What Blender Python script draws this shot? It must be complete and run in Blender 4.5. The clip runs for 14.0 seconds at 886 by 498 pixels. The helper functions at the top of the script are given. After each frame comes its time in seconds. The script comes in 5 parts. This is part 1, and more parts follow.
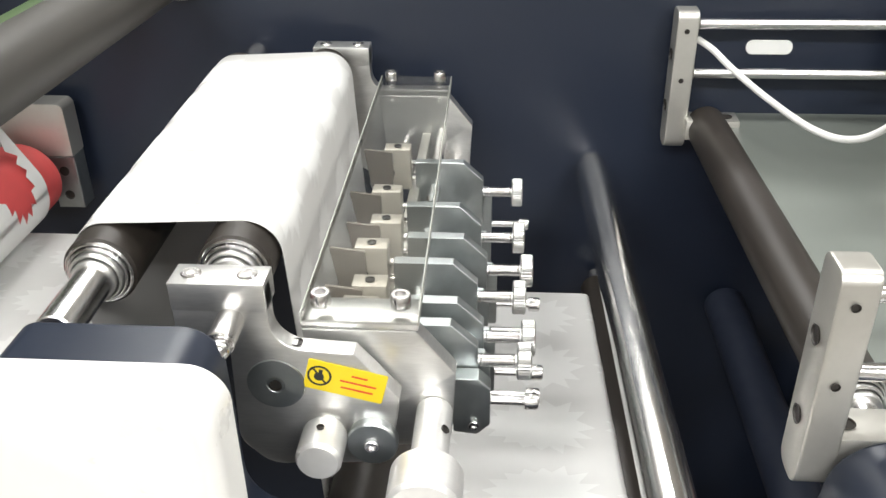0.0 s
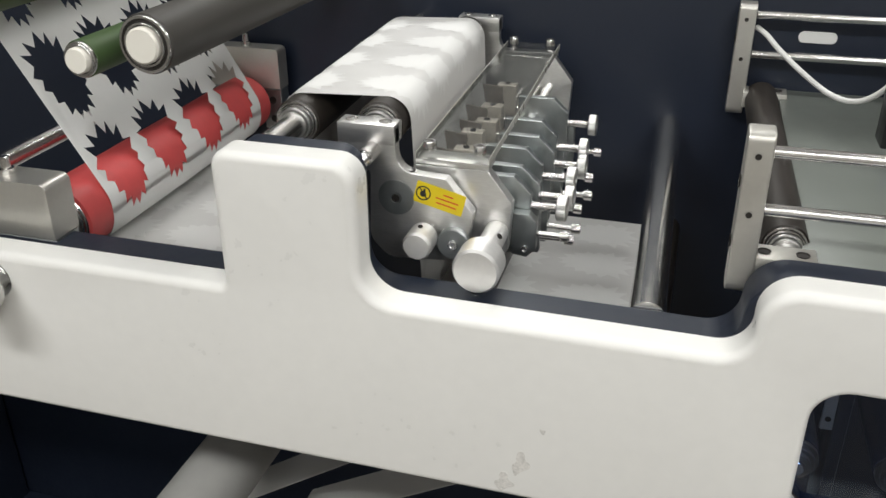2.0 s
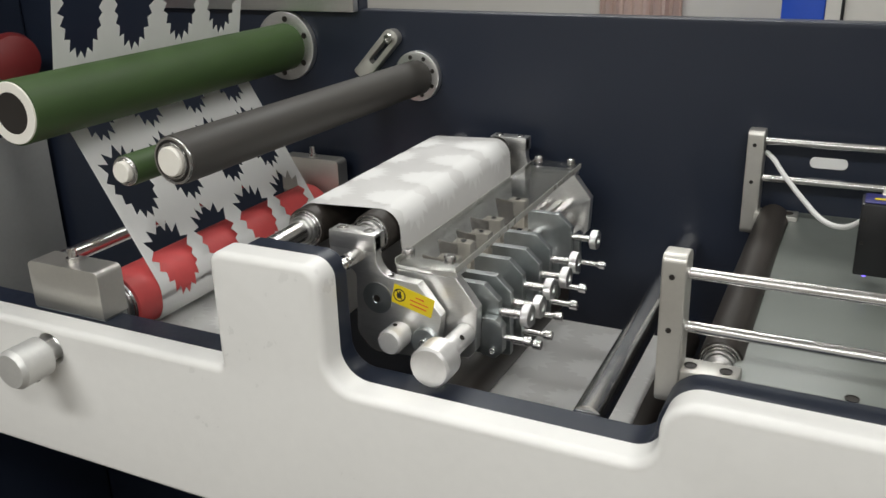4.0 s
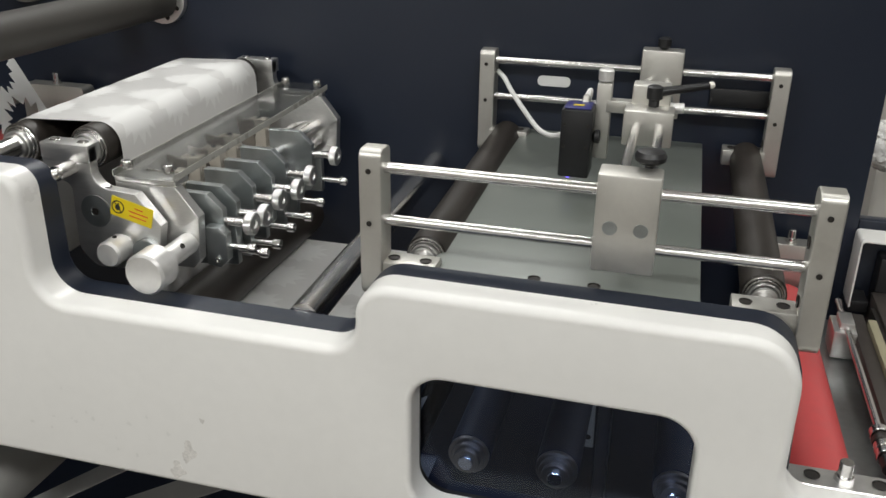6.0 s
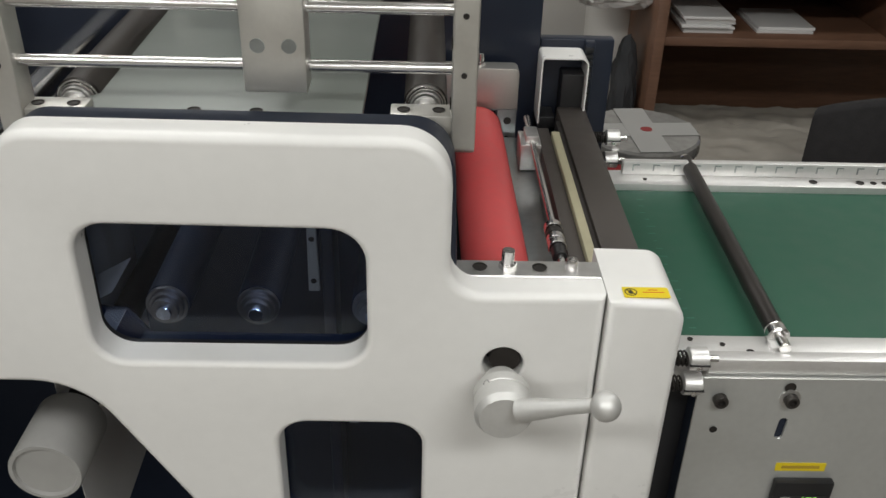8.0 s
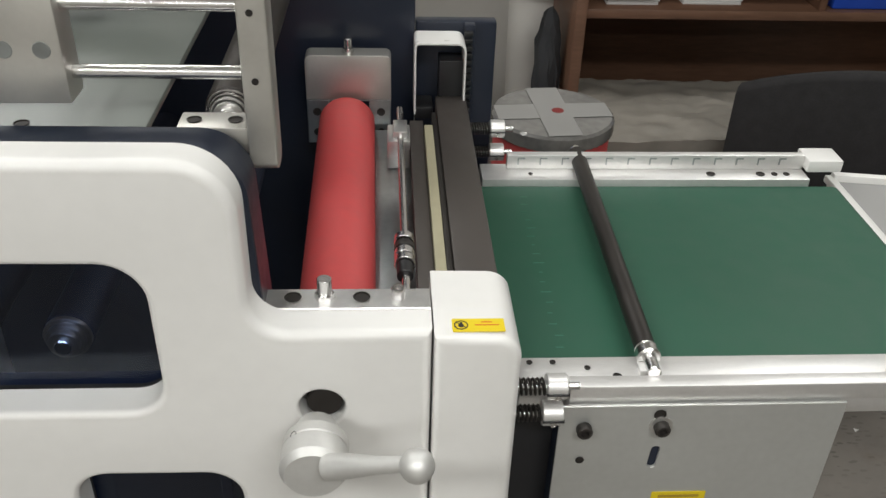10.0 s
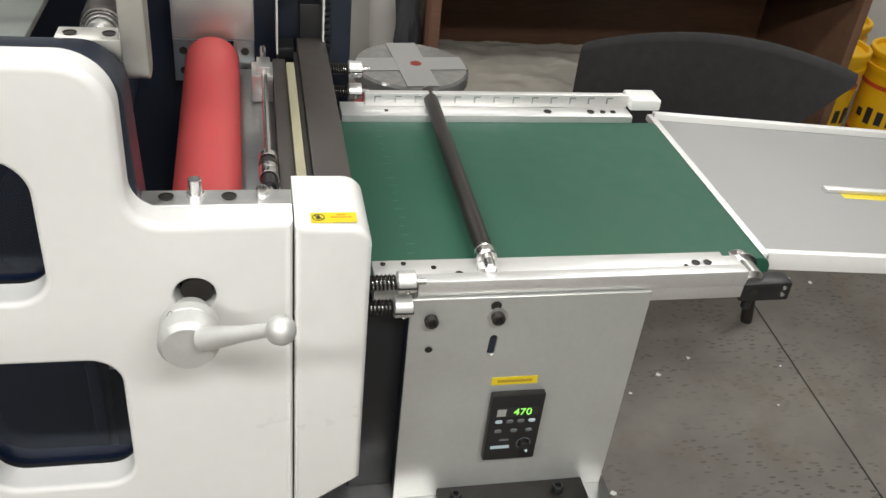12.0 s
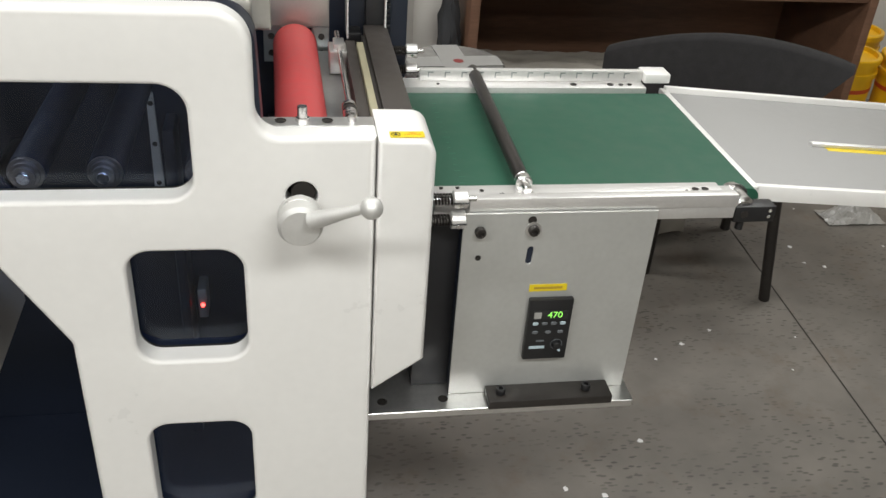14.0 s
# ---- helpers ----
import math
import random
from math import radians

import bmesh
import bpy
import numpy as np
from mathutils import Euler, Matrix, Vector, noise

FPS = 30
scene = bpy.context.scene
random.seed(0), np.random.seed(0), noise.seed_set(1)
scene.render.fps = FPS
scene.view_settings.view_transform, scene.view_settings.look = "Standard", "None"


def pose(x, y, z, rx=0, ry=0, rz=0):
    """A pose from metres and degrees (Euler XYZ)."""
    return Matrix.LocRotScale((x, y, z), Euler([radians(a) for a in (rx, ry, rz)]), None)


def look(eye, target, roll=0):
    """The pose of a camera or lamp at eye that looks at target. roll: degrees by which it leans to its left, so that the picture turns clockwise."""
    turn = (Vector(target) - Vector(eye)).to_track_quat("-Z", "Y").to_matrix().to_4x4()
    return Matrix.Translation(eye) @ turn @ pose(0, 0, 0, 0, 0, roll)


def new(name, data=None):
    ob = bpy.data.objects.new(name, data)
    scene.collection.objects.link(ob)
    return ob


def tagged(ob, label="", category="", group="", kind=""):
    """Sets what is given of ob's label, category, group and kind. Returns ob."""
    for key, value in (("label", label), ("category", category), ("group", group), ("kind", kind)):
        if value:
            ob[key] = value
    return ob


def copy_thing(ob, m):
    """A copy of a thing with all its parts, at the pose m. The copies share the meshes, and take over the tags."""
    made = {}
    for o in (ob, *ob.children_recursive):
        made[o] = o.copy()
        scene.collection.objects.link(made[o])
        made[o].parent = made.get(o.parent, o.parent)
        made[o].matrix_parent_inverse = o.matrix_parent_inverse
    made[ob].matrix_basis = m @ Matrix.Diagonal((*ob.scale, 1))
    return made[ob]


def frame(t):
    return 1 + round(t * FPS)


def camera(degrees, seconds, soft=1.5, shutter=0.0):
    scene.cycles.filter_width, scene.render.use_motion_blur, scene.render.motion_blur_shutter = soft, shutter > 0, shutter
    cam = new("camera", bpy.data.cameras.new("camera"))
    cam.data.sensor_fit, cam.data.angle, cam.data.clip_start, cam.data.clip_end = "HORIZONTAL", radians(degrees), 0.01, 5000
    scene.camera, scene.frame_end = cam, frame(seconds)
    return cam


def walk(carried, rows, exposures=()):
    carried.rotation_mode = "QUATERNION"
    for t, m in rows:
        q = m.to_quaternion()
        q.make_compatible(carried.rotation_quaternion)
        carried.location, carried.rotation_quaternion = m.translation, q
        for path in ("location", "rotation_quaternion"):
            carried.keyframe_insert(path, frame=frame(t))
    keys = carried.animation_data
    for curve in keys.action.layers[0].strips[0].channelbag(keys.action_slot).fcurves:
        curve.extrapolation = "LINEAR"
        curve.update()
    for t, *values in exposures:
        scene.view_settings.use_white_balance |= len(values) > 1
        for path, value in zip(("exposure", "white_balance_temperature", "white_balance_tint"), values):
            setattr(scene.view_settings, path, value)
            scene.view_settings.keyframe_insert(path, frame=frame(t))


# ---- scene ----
cam = camera(52.9, 14.0)
PATH = [
    (0, (0.024, -0.003, 1.523), (-0.107, 1.73, 0.533), -0.8),
    (0.5, (0.026, -0.087, 1.526), (-0.109, 1.658, 0.557), -0.0),
    (1, (0.084, -0.206, 1.518), (-0.185, 1.528, 0.558), 0.6),
    (1.5, (0.131, -0.291, 1.524), (-0.259, 1.427, 0.578), 0.6),
    (2, (0.151, -0.323, 1.528), (-0.344, 1.386, 0.616), -0.2),
    (4.5, (0.403, -0.341, 1.573), (-0.46, 1.328, 0.887), -1.6),
    (5, (0.437, -0.329, 1.554), (-0.398, 1.35, 0.859), -1.2),
    (5.5, (0.467, -0.331, 1.533), (-0.152, 1.421, 0.794), 0.7),
    (6, (0.478, -0.342, 1.526), (0.008, 1.432, 0.733), 0.9),
    (6.5, (0.497, -0.351, 1.514), (0.169, 1.438, 0.682), 1.0),
    (7, (0.513, -0.353, 1.499), (0.361, 1.43, 0.607), 1.4),
    (7.5, (0.54, -0.356, 1.486), (0.527, 1.389, 0.508), 1.5),
    (10, (0.709, -0.232, 1.472), (0.829, 1.441, 0.383), 2.0),
    (10.5, (0.714, -0.242, 1.469), (0.912, 1.406, 0.353), 2.7),
    (11, (0.726, -0.276, 1.472), (1.02, 1.356, 0.355), 4.5),
    (11.5, (0.736, -0.318, 1.477), (1.103, 1.298, 0.357), 5.8),
    (12, (0.713, -0.364, 1.475), (1.115, 1.248, 0.361), 6.5),
    (12.5, (0.662, -0.448, 1.478), (1.032, 1.17, 0.363), 6.3),
    (13, (0.657, -0.543, 1.49), (0.988, 1.098, 0.396), 5.5),
    (13.5, (0.666, -0.612, 1.488), (0.99, 1.057, 0.435), 4.6),
    (14, (0.643, -0.645, 1.483), (0.971, 1.025, 0.433), 4.4),
]
walk(cam, [(t, look(eye, target, roll)) for t, eye, target, roll in PATH],
     exposures=((0.0, 0.74), (0.5, 0.45), (1.0, 0.05), (1.5, -0.1), (2.0, -0.12), (4.5, -0.3), (5.0, 0.05), (5.5, 0.14), (6.0, -0.3), (6.5, -0.74), (7.0, -0.98), (7.5, -0.45), (9.7, -0.3), (10.0, -0.2), (10.5, 0.35), (11, 0.6), (11.5, 0.27), (12.0, 0.2), (12.5, 0.1), (13.0, 0.1), (13.5, 0.15), (14.0, 0.17)))

# ---- world, light ----
world = bpy.data.worlds.new("world")
scene.world = world
world.use_nodes = True
world.node_tree.nodes["Background"].inputs[0].default_value = (0.75, 0.8, 0.9, 1)
world.node_tree.nodes["Background"].inputs[1].default_value = 0.25


def unseen_lamp(x, y, z, w, h, power, color=(0.985, 0.99, 0.968)):
    data = bpy.data.lights.new("tube_light", "AREA")
    data.shape, data.size, data.size_y, data.energy, data.color = "RECTANGLE", w, h, power, color
    ob = new("tube_light", data)
    ob.matrix_world = pose(x, y, z)
    return ob


# unseen lamps, added to brighten the machine, its metal and the rear wall
for lx, ly, lp in ((-0.9, -1.3, 47), (1.3, -1.3, 47), (-0.5, 0.7, 12), (1.3, 0.7, 12), (2.7, 2.0, 23), (-0.4, 2.0, 26), (0.2, -2.9, 30)):
    unseen_lamp(lx, ly, 2.85, 1.3, 0.3, lp)


# ---- materials ----
def mat(name, color, rough=0.5, metal=0.0, var=0.08, scale=40.0, bump=0.0, stretch=None, coat=0.0, island=0.0):
    m = bpy.data.materials.new(name)
    m.use_nodes = True
    nt = m.node_tree
    b = nt.nodes["Principled BSDF"]
    b.inputs["Metallic"].default_value = metal
    b.inputs["Coat Weight"].default_value = coat
    tc = nt.nodes.new("ShaderNodeTexCoord")
    mp = nt.nodes.new("ShaderNodeMapping")
    nt.links.new(tc.outputs["Object"], mp.inputs[0])
    if stretch:
        mp.inputs["Scale"].default_value = stretch
    n1 = nt.nodes.new("ShaderNodeTexNoise")
    n1.inputs["Scale"].default_value, n1.inputs["Detail"].default_value = scale, 6
    n2 = nt.nodes.new("ShaderNodeTexNoise")
    n2.inputs["Scale"].default_value, n2.inputs["Detail"].default_value = scale * 0.13, 4
    for n in (n1, n2):
        nt.links.new(mp.outputs[0], n.inputs["Vector"])
    mx = nt.nodes.new("ShaderNodeMath")
    mx.operation = "ADD"
    nt.links.new(n1.outputs[0], mx.inputs[0])
    nt.links.new(n2.outputs[0], mx.inputs[1])
    mr = nt.nodes.new("ShaderNodeMapRange")
    mr.inputs[1].default_value, mr.inputs[2].default_value = 0.6, 1.4
    mr.inputs[3].default_value, mr.inputs[4].default_value = 1 - var, 1 + var
    nt.links.new(mx.outputs[0], mr.inputs[0])
    sc = nt.nodes.new("ShaderNodeVectorMath")
    sc.operation = "SCALE"
    sc.inputs[0].default_value = color[:3]
    nt.links.new(mr.outputs[0], sc.inputs["Scale"])
    nt.links.new(sc.outputs[0], b.inputs["Base Color"])
    rr = nt.nodes.new("ShaderNodeMapRange")
    rr.inputs[1].default_value, rr.inputs[2].default_value = 0.6, 1.4
    rr.inputs[3].default_value, rr.inputs[4].default_value = max(0.02, rough * 0.8), min(1, rough * 1.2)
    nt.links.new(mx.outputs[0], rr.inputs[0])
    nt.links.new(rr.outputs[0], b.inputs["Roughness"])
    if bump:
        bp = nt.nodes.new("ShaderNodeBump")
        bp.inputs["Strength"].default_value, bp.inputs["Distance"].default_value = bump, 0.001
        nt.links.new(n1.outputs[0], bp.inputs["Height"])
        nt.links.new(bp.outputs[0], b.inputs["Normal"])
    return m


def glass_mat(name, tint, rough=0.02, gloss=0.045):
    m = bpy.data.materials.new(name)
    m.use_nodes = True
    nt = m.node_tree
    nt.nodes.clear()
    out = nt.nodes.new("ShaderNodeOutputMaterial")
    tr = nt.nodes.new("ShaderNodeBsdfTransparent")
    tr.inputs[0].default_value = (*tint, 1)
    gl = nt.nodes.new("ShaderNodeBsdfGlossy")
    gl.inputs["Roughness"].default_value = rough
    lw = nt.nodes.new("ShaderNodeLayerWeight")
    pw = nt.nodes.new("ShaderNodeMath")
    pw.operation = "POWER"
    pw.inputs[1].default_value = 4.0
    nt.links.new(lw.outputs["Facing"], pw.inputs[0])
    fr = nt.nodes.new("ShaderNodeMath")
    fr.operation = "MULTIPLY_ADD"
    fr.inputs[1].default_value, fr.inputs[2].default_value = 0.8, gloss
    nt.links.new(pw.outputs[0], fr.inputs[0])
    mixer = nt.nodes.new("ShaderNodeMixShader")
    nt.links.new(fr.outputs[0], mixer.inputs[0])
    nt.links.new(tr.outputs[0], mixer.inputs[1])
    nt.links.new(gl.outputs[0], mixer.inputs[2])
    nt.links.new(mixer.outputs[0], out.inputs[0])
    return m


def glow_mat(name, color, strength):
    m = bpy.data.materials.new(name)
    m.use_nodes = True
    b = m.node_tree.nodes["Principled BSDF"]
    b.inputs["Base Color"].default_value = (*color, 1)
    b.inputs["Emission Color"].default_value = (*color, 1)
    b.inputs["Emission Strength"].default_value = strength
    return m


WHITE = mat("white_enamel", (0.78, 0.77, 0.745), 0.32, 0, 0.025, 60, 0.02, coat=0.15)
NAVY = mat("navy_enamel", (0.0132, 0.0182, 0.0325), 0.36, 0, 0.05, 90, 0.02)
STEEL = mat("machined_steel", (0.70, 0.695, 0.68), 0.34, 0.92, 0.10, 120, 0.04, (1, 1, 6))
STEEL_D = mat("darker_ground_steel", (0.40, 0.425, 0.425), 0.34, 0.95, 0.14, 90, 0.04)
CHROME = mat("polished_chrome", (0.72, 0.71, 0.70), 0.23, 1, 0.05, 60, 0)
NICKEL = mat("nickel_plated_aluminium", (0.60, 0.585, 0.545), 0.42, 0.85, 0.05, 200, 0.05)
ALU = mat("satin_aluminium", (0.80, 0.79, 0.775), 0.42, 0.75, 0.06, 150, 0.06, (1, 6, 1))
ALU_PAINT = mat("silver_painted_plate", (0.55, 0.555, 0.535), 0.42, 0.55, 0.06, 120, 0.04)
CAST = mat("matt_cast_aluminium", (0.66, 0.655, 0.635), 0.48, 0.6, 0.06, 220, 0.08)
BLOCK = mat("warm_nickel_block", (0.50, 0.46, 0.40), 0.4, 0.35, 0.08, 120, 0.04)
KNURL = mat("knurled_bright_steel", (0.60, 0.60, 0.59), 0.30, 1, 0.08, 150, 0.05)
BAR = mat("polished_bar_steel", (0.82, 0.815, 0.80), 0.2, 1, 0.05, 60, 0)
BEAM = mat("brown_black_oxide_steel", (0.064, 0.055, 0.049), 0.5, 0.2, 0.18, 50, 0.04)
# roller colour taken down to carry the bluish gloom inside the machine
SHADED_ROLL = mat("shaded_blue_black_roller", (0.012, 0.017, 0.033), 0.65, 0, 0.2, 60)
# steel darkened in its colour for the shade behind the windows
STEEL_SHADED = mat("shaded_grey_steel", (0.31, 0.28, 0.25), 0.38, 1, 0.15, 150, 0.05)
MILKY = mat("milky_acrylic_edge", (0.36, 0.355, 0.32), 0.3, 0, 0.05, 60)
SMOKED = mat("brown_smoked_guard", (0.24, 0.21, 0.18), 0.35, 0.3, 0.12, 80)
BLACK = mat("black_plastic", (0.012, 0.012, 0.013), 0.4, 0, 0.15, 80)
# blackened steel parts, and the painted shade in holes and recesses
BLACK_STEEL_SHADE = mat("blackened_steel_and_hole_shade", (0.036, 0.032, 0.029), 0.42, 0.4, 0.2, 60, 0.05)
RUBBER = mat("dark_rubber_roller", (0.027, 0.022, 0.018), 0.46, 0, 0.25, 90, 0.1, (1, 0.1, 1))
RUBBER_G = mat("grey_rubber_roller", (0.047, 0.043, 0.038), 0.58, 0, 0.18, 90, 0.1, (1, 0.1, 1))
RED = mat("red_silicone_rubber", (0.60, 0.082, 0.082), 0.5, 0, 0.1, 60, 0.05)
GREEN_R = mat("green_rubber_sleeve", (0.043, 0.084, 0.022), 0.6, 0, 0.2, 90, 0.1, (1, 0.2, 1))
BELT = mat("green_pvc_belt", (0.0155, 0.084, 0.049), 0.55, 0, 0.1, 30, 0.1)
TABLE = mat("grey_coated_table", (0.145, 0.158, 0.143), 0.35, 0, 0.05, 20, 0.02)
PAPER = mat("white_paper", (0.74, 0.735, 0.72), 0.6, 0, 0.02, 60, 0.03)
LABEL = mat("grey_white_label_stock", (0.70, 0.69, 0.67), 0.5, 0, 0.03, 60, 0.03)
YELLOW = mat("yellow_sticker_film", (0.72, 0.55, 0.015), 0.4, 0, 0.04, 60)
INK = mat("black_ink", (0.02, 0.02, 0.02), 0.5)
REDINK = mat("red_ink", (0.6, 0.06, 0.02), 0.5)
CAPWHITE = mat("white_nylon", (0.80, 0.77, 0.70), 0.4, 0, 0.03, 60)
WOOD = mat("brown_laminated_wood", (0.170, 0.090, 0.056), 0.45, 0, 0.25, 18, 0.05, (1, 6, 8))
CLOTH = mat("black_upholstery", (0.011, 0.010, 0.0105), 0.9, 0, 0.3, 300, 0.3)
FLOORM = mat("worn_tread_floor", (0.163, 0.148, 0.129), 0.55, 0, 0.3, 9, 0)
nt = FLOORM.node_tree
vo = nt.nodes.new("ShaderNodeTexVoronoi")
vo.inputs["Scale"].default_value = 62.0
mpv = nt.nodes.new("ShaderNodeMapping")
mpv.inputs["Scale"].default_value = (0.55, 1.35, 1.0)
mpv.inputs["Rotation"].default_value = (0, 0, 0.5)
tcv = nt.nodes.new("ShaderNodeTexCoord")
nt.links.new(tcv.outputs["Object"], mpv.inputs[0])
nt.links.new(mpv.outputs[0], vo.inputs["Vector"])
ramp = nt.nodes.new("ShaderNodeMapRange")
ramp.inputs[1].default_value, ramp.inputs[2].default_value, ramp.inputs[3].default_value, ramp.inputs[4].default_value = 0.12, 0.32, 0.0, 1.0
nt.links.new(vo.outputs["Distance"], ramp.inputs[0])
big = nt.nodes.new("ShaderNodeTexNoise")
big.inputs["Scale"].default_value, big.inputs["Detail"].default_value = 3.5, 5
nt.links.new(tcv.outputs["Object"], big.inputs["Vector"])
wear = nt.nodes.new("ShaderNodeMapRange")
wear.inputs[1].default_value, wear.inputs[2].default_value, wear.inputs[3].default_value, wear.inputs[4].default_value = 0.36, 0.62, 1.0, 0.5
nt.links.new(big.outputs[0], wear.inputs[0])
mxv = nt.nodes.new("ShaderNodeMath")
mxv.operation = "MAXIMUM"
nt.links.new(ramp.outputs[0], mxv.inputs[0])
nt.links.new(wear.outputs[0], mxv.inputs[1])
bsdf = nt.nodes["Principled BSDF"]
old = bsdf.inputs["Base Color"].links[0].from_socket
mulv = nt.nodes.new("ShaderNodeVectorMath")
mulv.operation = "SCALE"
nt.links.new(old, mulv.inputs[0])
nt.links.new(mxv.outputs[0], mulv.inputs["Scale"])
stain = nt.nodes.new("ShaderNodeTexNoise")
stain.inputs["Scale"].default_value, stain.inputs["Detail"].default_value, stain.inputs["Roughness"].default_value = 5.5, 8, 0.7
mps = nt.nodes.new("ShaderNodeMapping")
mps.inputs["Location"].default_value = (3.1, 7.7, 0)
nt.links.new(tcv.outputs["Object"], mps.inputs[0])
nt.links.new(mps.outputs[0], stain.inputs["Vector"])
stm = nt.nodes.new("ShaderNodeMapRange")
stm.inputs[1].default_value, stm.inputs[2].default_value, stm.inputs[3].default_value, stm.inputs[4].default_value = 0.54, 0.74, 0.0, 0.6
nt.links.new(stain.outputs[0], stm.inputs[0])
mixs = nt.nodes.new("ShaderNodeMix")
mixs.data_type = "RGBA"
nt.links.new(stm.outputs[0], mixs.inputs[0])
nt.links.new(mulv.outputs[0], mixs.inputs[6])
mixs.inputs[7].default_value = (0.12, 0.085, 0.058, 1)
nt.links.new(mixs.outputs[2], bsdf.inputs["Base Color"])
bpv = nt.nodes.new("ShaderNodeBump")
bpv.inputs["Strength"].default_value, bpv.inputs["Distance"].default_value = 0.5, 0.0015
nt.links.new(mxv.outputs[0], bpv.inputs["Height"])
nt.links.new(bpv.outputs[0], bsdf.inputs["Normal"])
WALLPAINT = mat("off_white_wall_paint", (0.62, 0.60, 0.56), 0.7, 0, 0.05, 12, 0.05)
ACRYLIC = glass_mat("clear_acrylic", (0.86, 0.865, 0.85), 0.10, 0.07)
SMOKE = glass_mat("window_acrylic", (0.74, 0.82, 0.97), 0.03, 0.026)
YELLOW_P = mat("yellow_plastic", (0.80, 0.45, 0.01), 0.35, 0, 0.05, 30)
BLUE_P = mat("blue_plastic", (0.02, 0.08, 0.5), 0.35, 0, 0.08, 30)
BRASSY = mat("cream_wiper_strip", (0.36, 0.33, 0.22), 0.5, 0, 0.1, 60)
WIRE = mat("white_cable_sheath", (0.75, 0.74, 0.72), 0.45, 0, 0.04, 60)
SENSOR_BLUE = mat("blue_black_sensor_label", (0.02, 0.02, 0.14), 0.4, 0, 0.1, 60)
# near-black colour that stands for the shade inside the stand
INTERIOR_SHADE = mat("interior_shade", (0.01, 0.01, 0.012), 0.6)


# ---- mesh helpers ----
def part(name, bm, material, parent=None, label="", smooth=None):
    me = bpy.data.meshes.new(name)
    bmesh.ops.recalc_face_normals(bm, faces=bm.faces)
    bm.normal_update()
    for f in bm.faces:
        f.smooth = max(abs(c) for c in f.normal) < 0.99999
    bm.to_mesh(me)
    bm.free()
    me.materials.append(material)
    me.set_sharp_from_angle(angle=radians(smooth or 32))
    ob = new(name, me)
    if parent:
        ob.parent = parent
    if label:
        ob["label"] = label
    return ob


def thing(name, label, category, group="", at=(0, 0, 0)):
    e = new(name)
    e.empty_display_size = 0.02
    e.location = at
    tagged(e, label, category, group)
    return e


def box(bm, x0, x1, y0, y1, z0, z1, bev=0.0, seg=2, rot=None):
    """An axis-aligned box with rounded edges, in a bmesh."""
    r = bmesh.ops.create_cube(bm, size=1)
    vs = r["verts"]
    for v in vs:
        v.co = Vector(((x0 + x1) / 2 + v.co.x * (x1 - x0), (y0 + y1) / 2 + v.co.y * (y1 - y0), (z0 + z1) / 2 + v.co.z * (z1 - z0)))
    if bev:
        es = list({e for v in vs for e in v.link_edges})
        out = bmesh.ops.bevel(bm, geom=es, offset=bev, segments=seg, profile=0.5, affect="EDGES")
        vs = list({v for f in out["faces"] for v in f.verts} | {v for v in vs if v.is_valid})
    if rot:
        bmesh.ops.transform(bm, matrix=rot, verts=vs)
    return bm


def lathe(bm, p, d, prof, seg=32, knurl=0.0):
    """Turn a profile of (distance, radius) about the axis from p along d."""
    d = Vector(d).normalized()
    q = d.to_track_quat("Z", "Y").to_matrix()
    p = Vector(p)
    rings = []
    for dist, r in prof:
        ring = []
        for i in range(seg):
            rr = r * (1 - (knurl if i % 2 else 0))
            a = 2 * math.pi * i / seg
            ring.append(bm.verts.new(p + q @ Vector((rr * math.cos(a), rr * math.sin(a), dist))))
        rings.append(ring)
    for a, b in zip(rings, rings[1:]):
        for i in range(seg):
            j = (i + 1) % seg
            bm.faces.new((a[i], a[j], b[j], b[i]))
    bm.faces.new(rings[0])
    bm.faces.new(rings[-1])
    return bm


def cyl(bm, p0, p1, r, seg=24, bev=0.0):
    p0, p1 = Vector(p0), Vector(p1)
    n = (p1 - p0).length
    b = bev or min(r * 0.08, n * 0.2)
    return lathe(bm, p0, p1 - p0, [(0, r - b), (b, r), (n - b, r), (n, r - b)], seg)


def sphere(bm, c, r):
    return bmesh.ops.create_uvsphere(bm, u_segments=24, v_segments=14, radius=r, matrix=Matrix.Translation(c))


def tube(bm, pts, r, seg=12):
    """A round tube along a smooth line of points."""
    pts = [Vector(p) for p in pts]
    fine = []
    for i in range(len(pts) - 1):
        a, b, c, d = pts[max(i - 1, 0)], pts[i], pts[i + 1], pts[min(i + 2, len(pts) - 1)]
        for k in range(8):
            t = k / 8
            fine.append(0.5 * (2 * b + (c - a) * t + (2 * a - 5 * b + 4 * c - d) * t * t + (3 * b - a - 3 * c + d) * t ** 3))
    fine.append(pts[-1])
    rings, up = [], Vector((0.13, 0.31, 0.94))
    for i, p in enumerate(fine):
        d = (fine[min(i + 1, len(fine) - 1)] - fine[max(i - 1, 0)]).normalized()
        u = d.cross(up).normalized()
        w = d.cross(u)
        rings.append([bm.verts.new(p + r * (math.cos(2 * math.pi * k / seg) * u + math.sin(2 * math.pi * k / seg) * w)) for k in range(seg)])
    for a, b in zip(rings, rings[1:]):
        for k in range(seg):
            j = (k + 1) % seg
            bm.faces.new((a[k], a[j], b[j], b[k]))
    bm.faces.new(rings[0])
    bm.faces.new(rings[-1])
    return bm


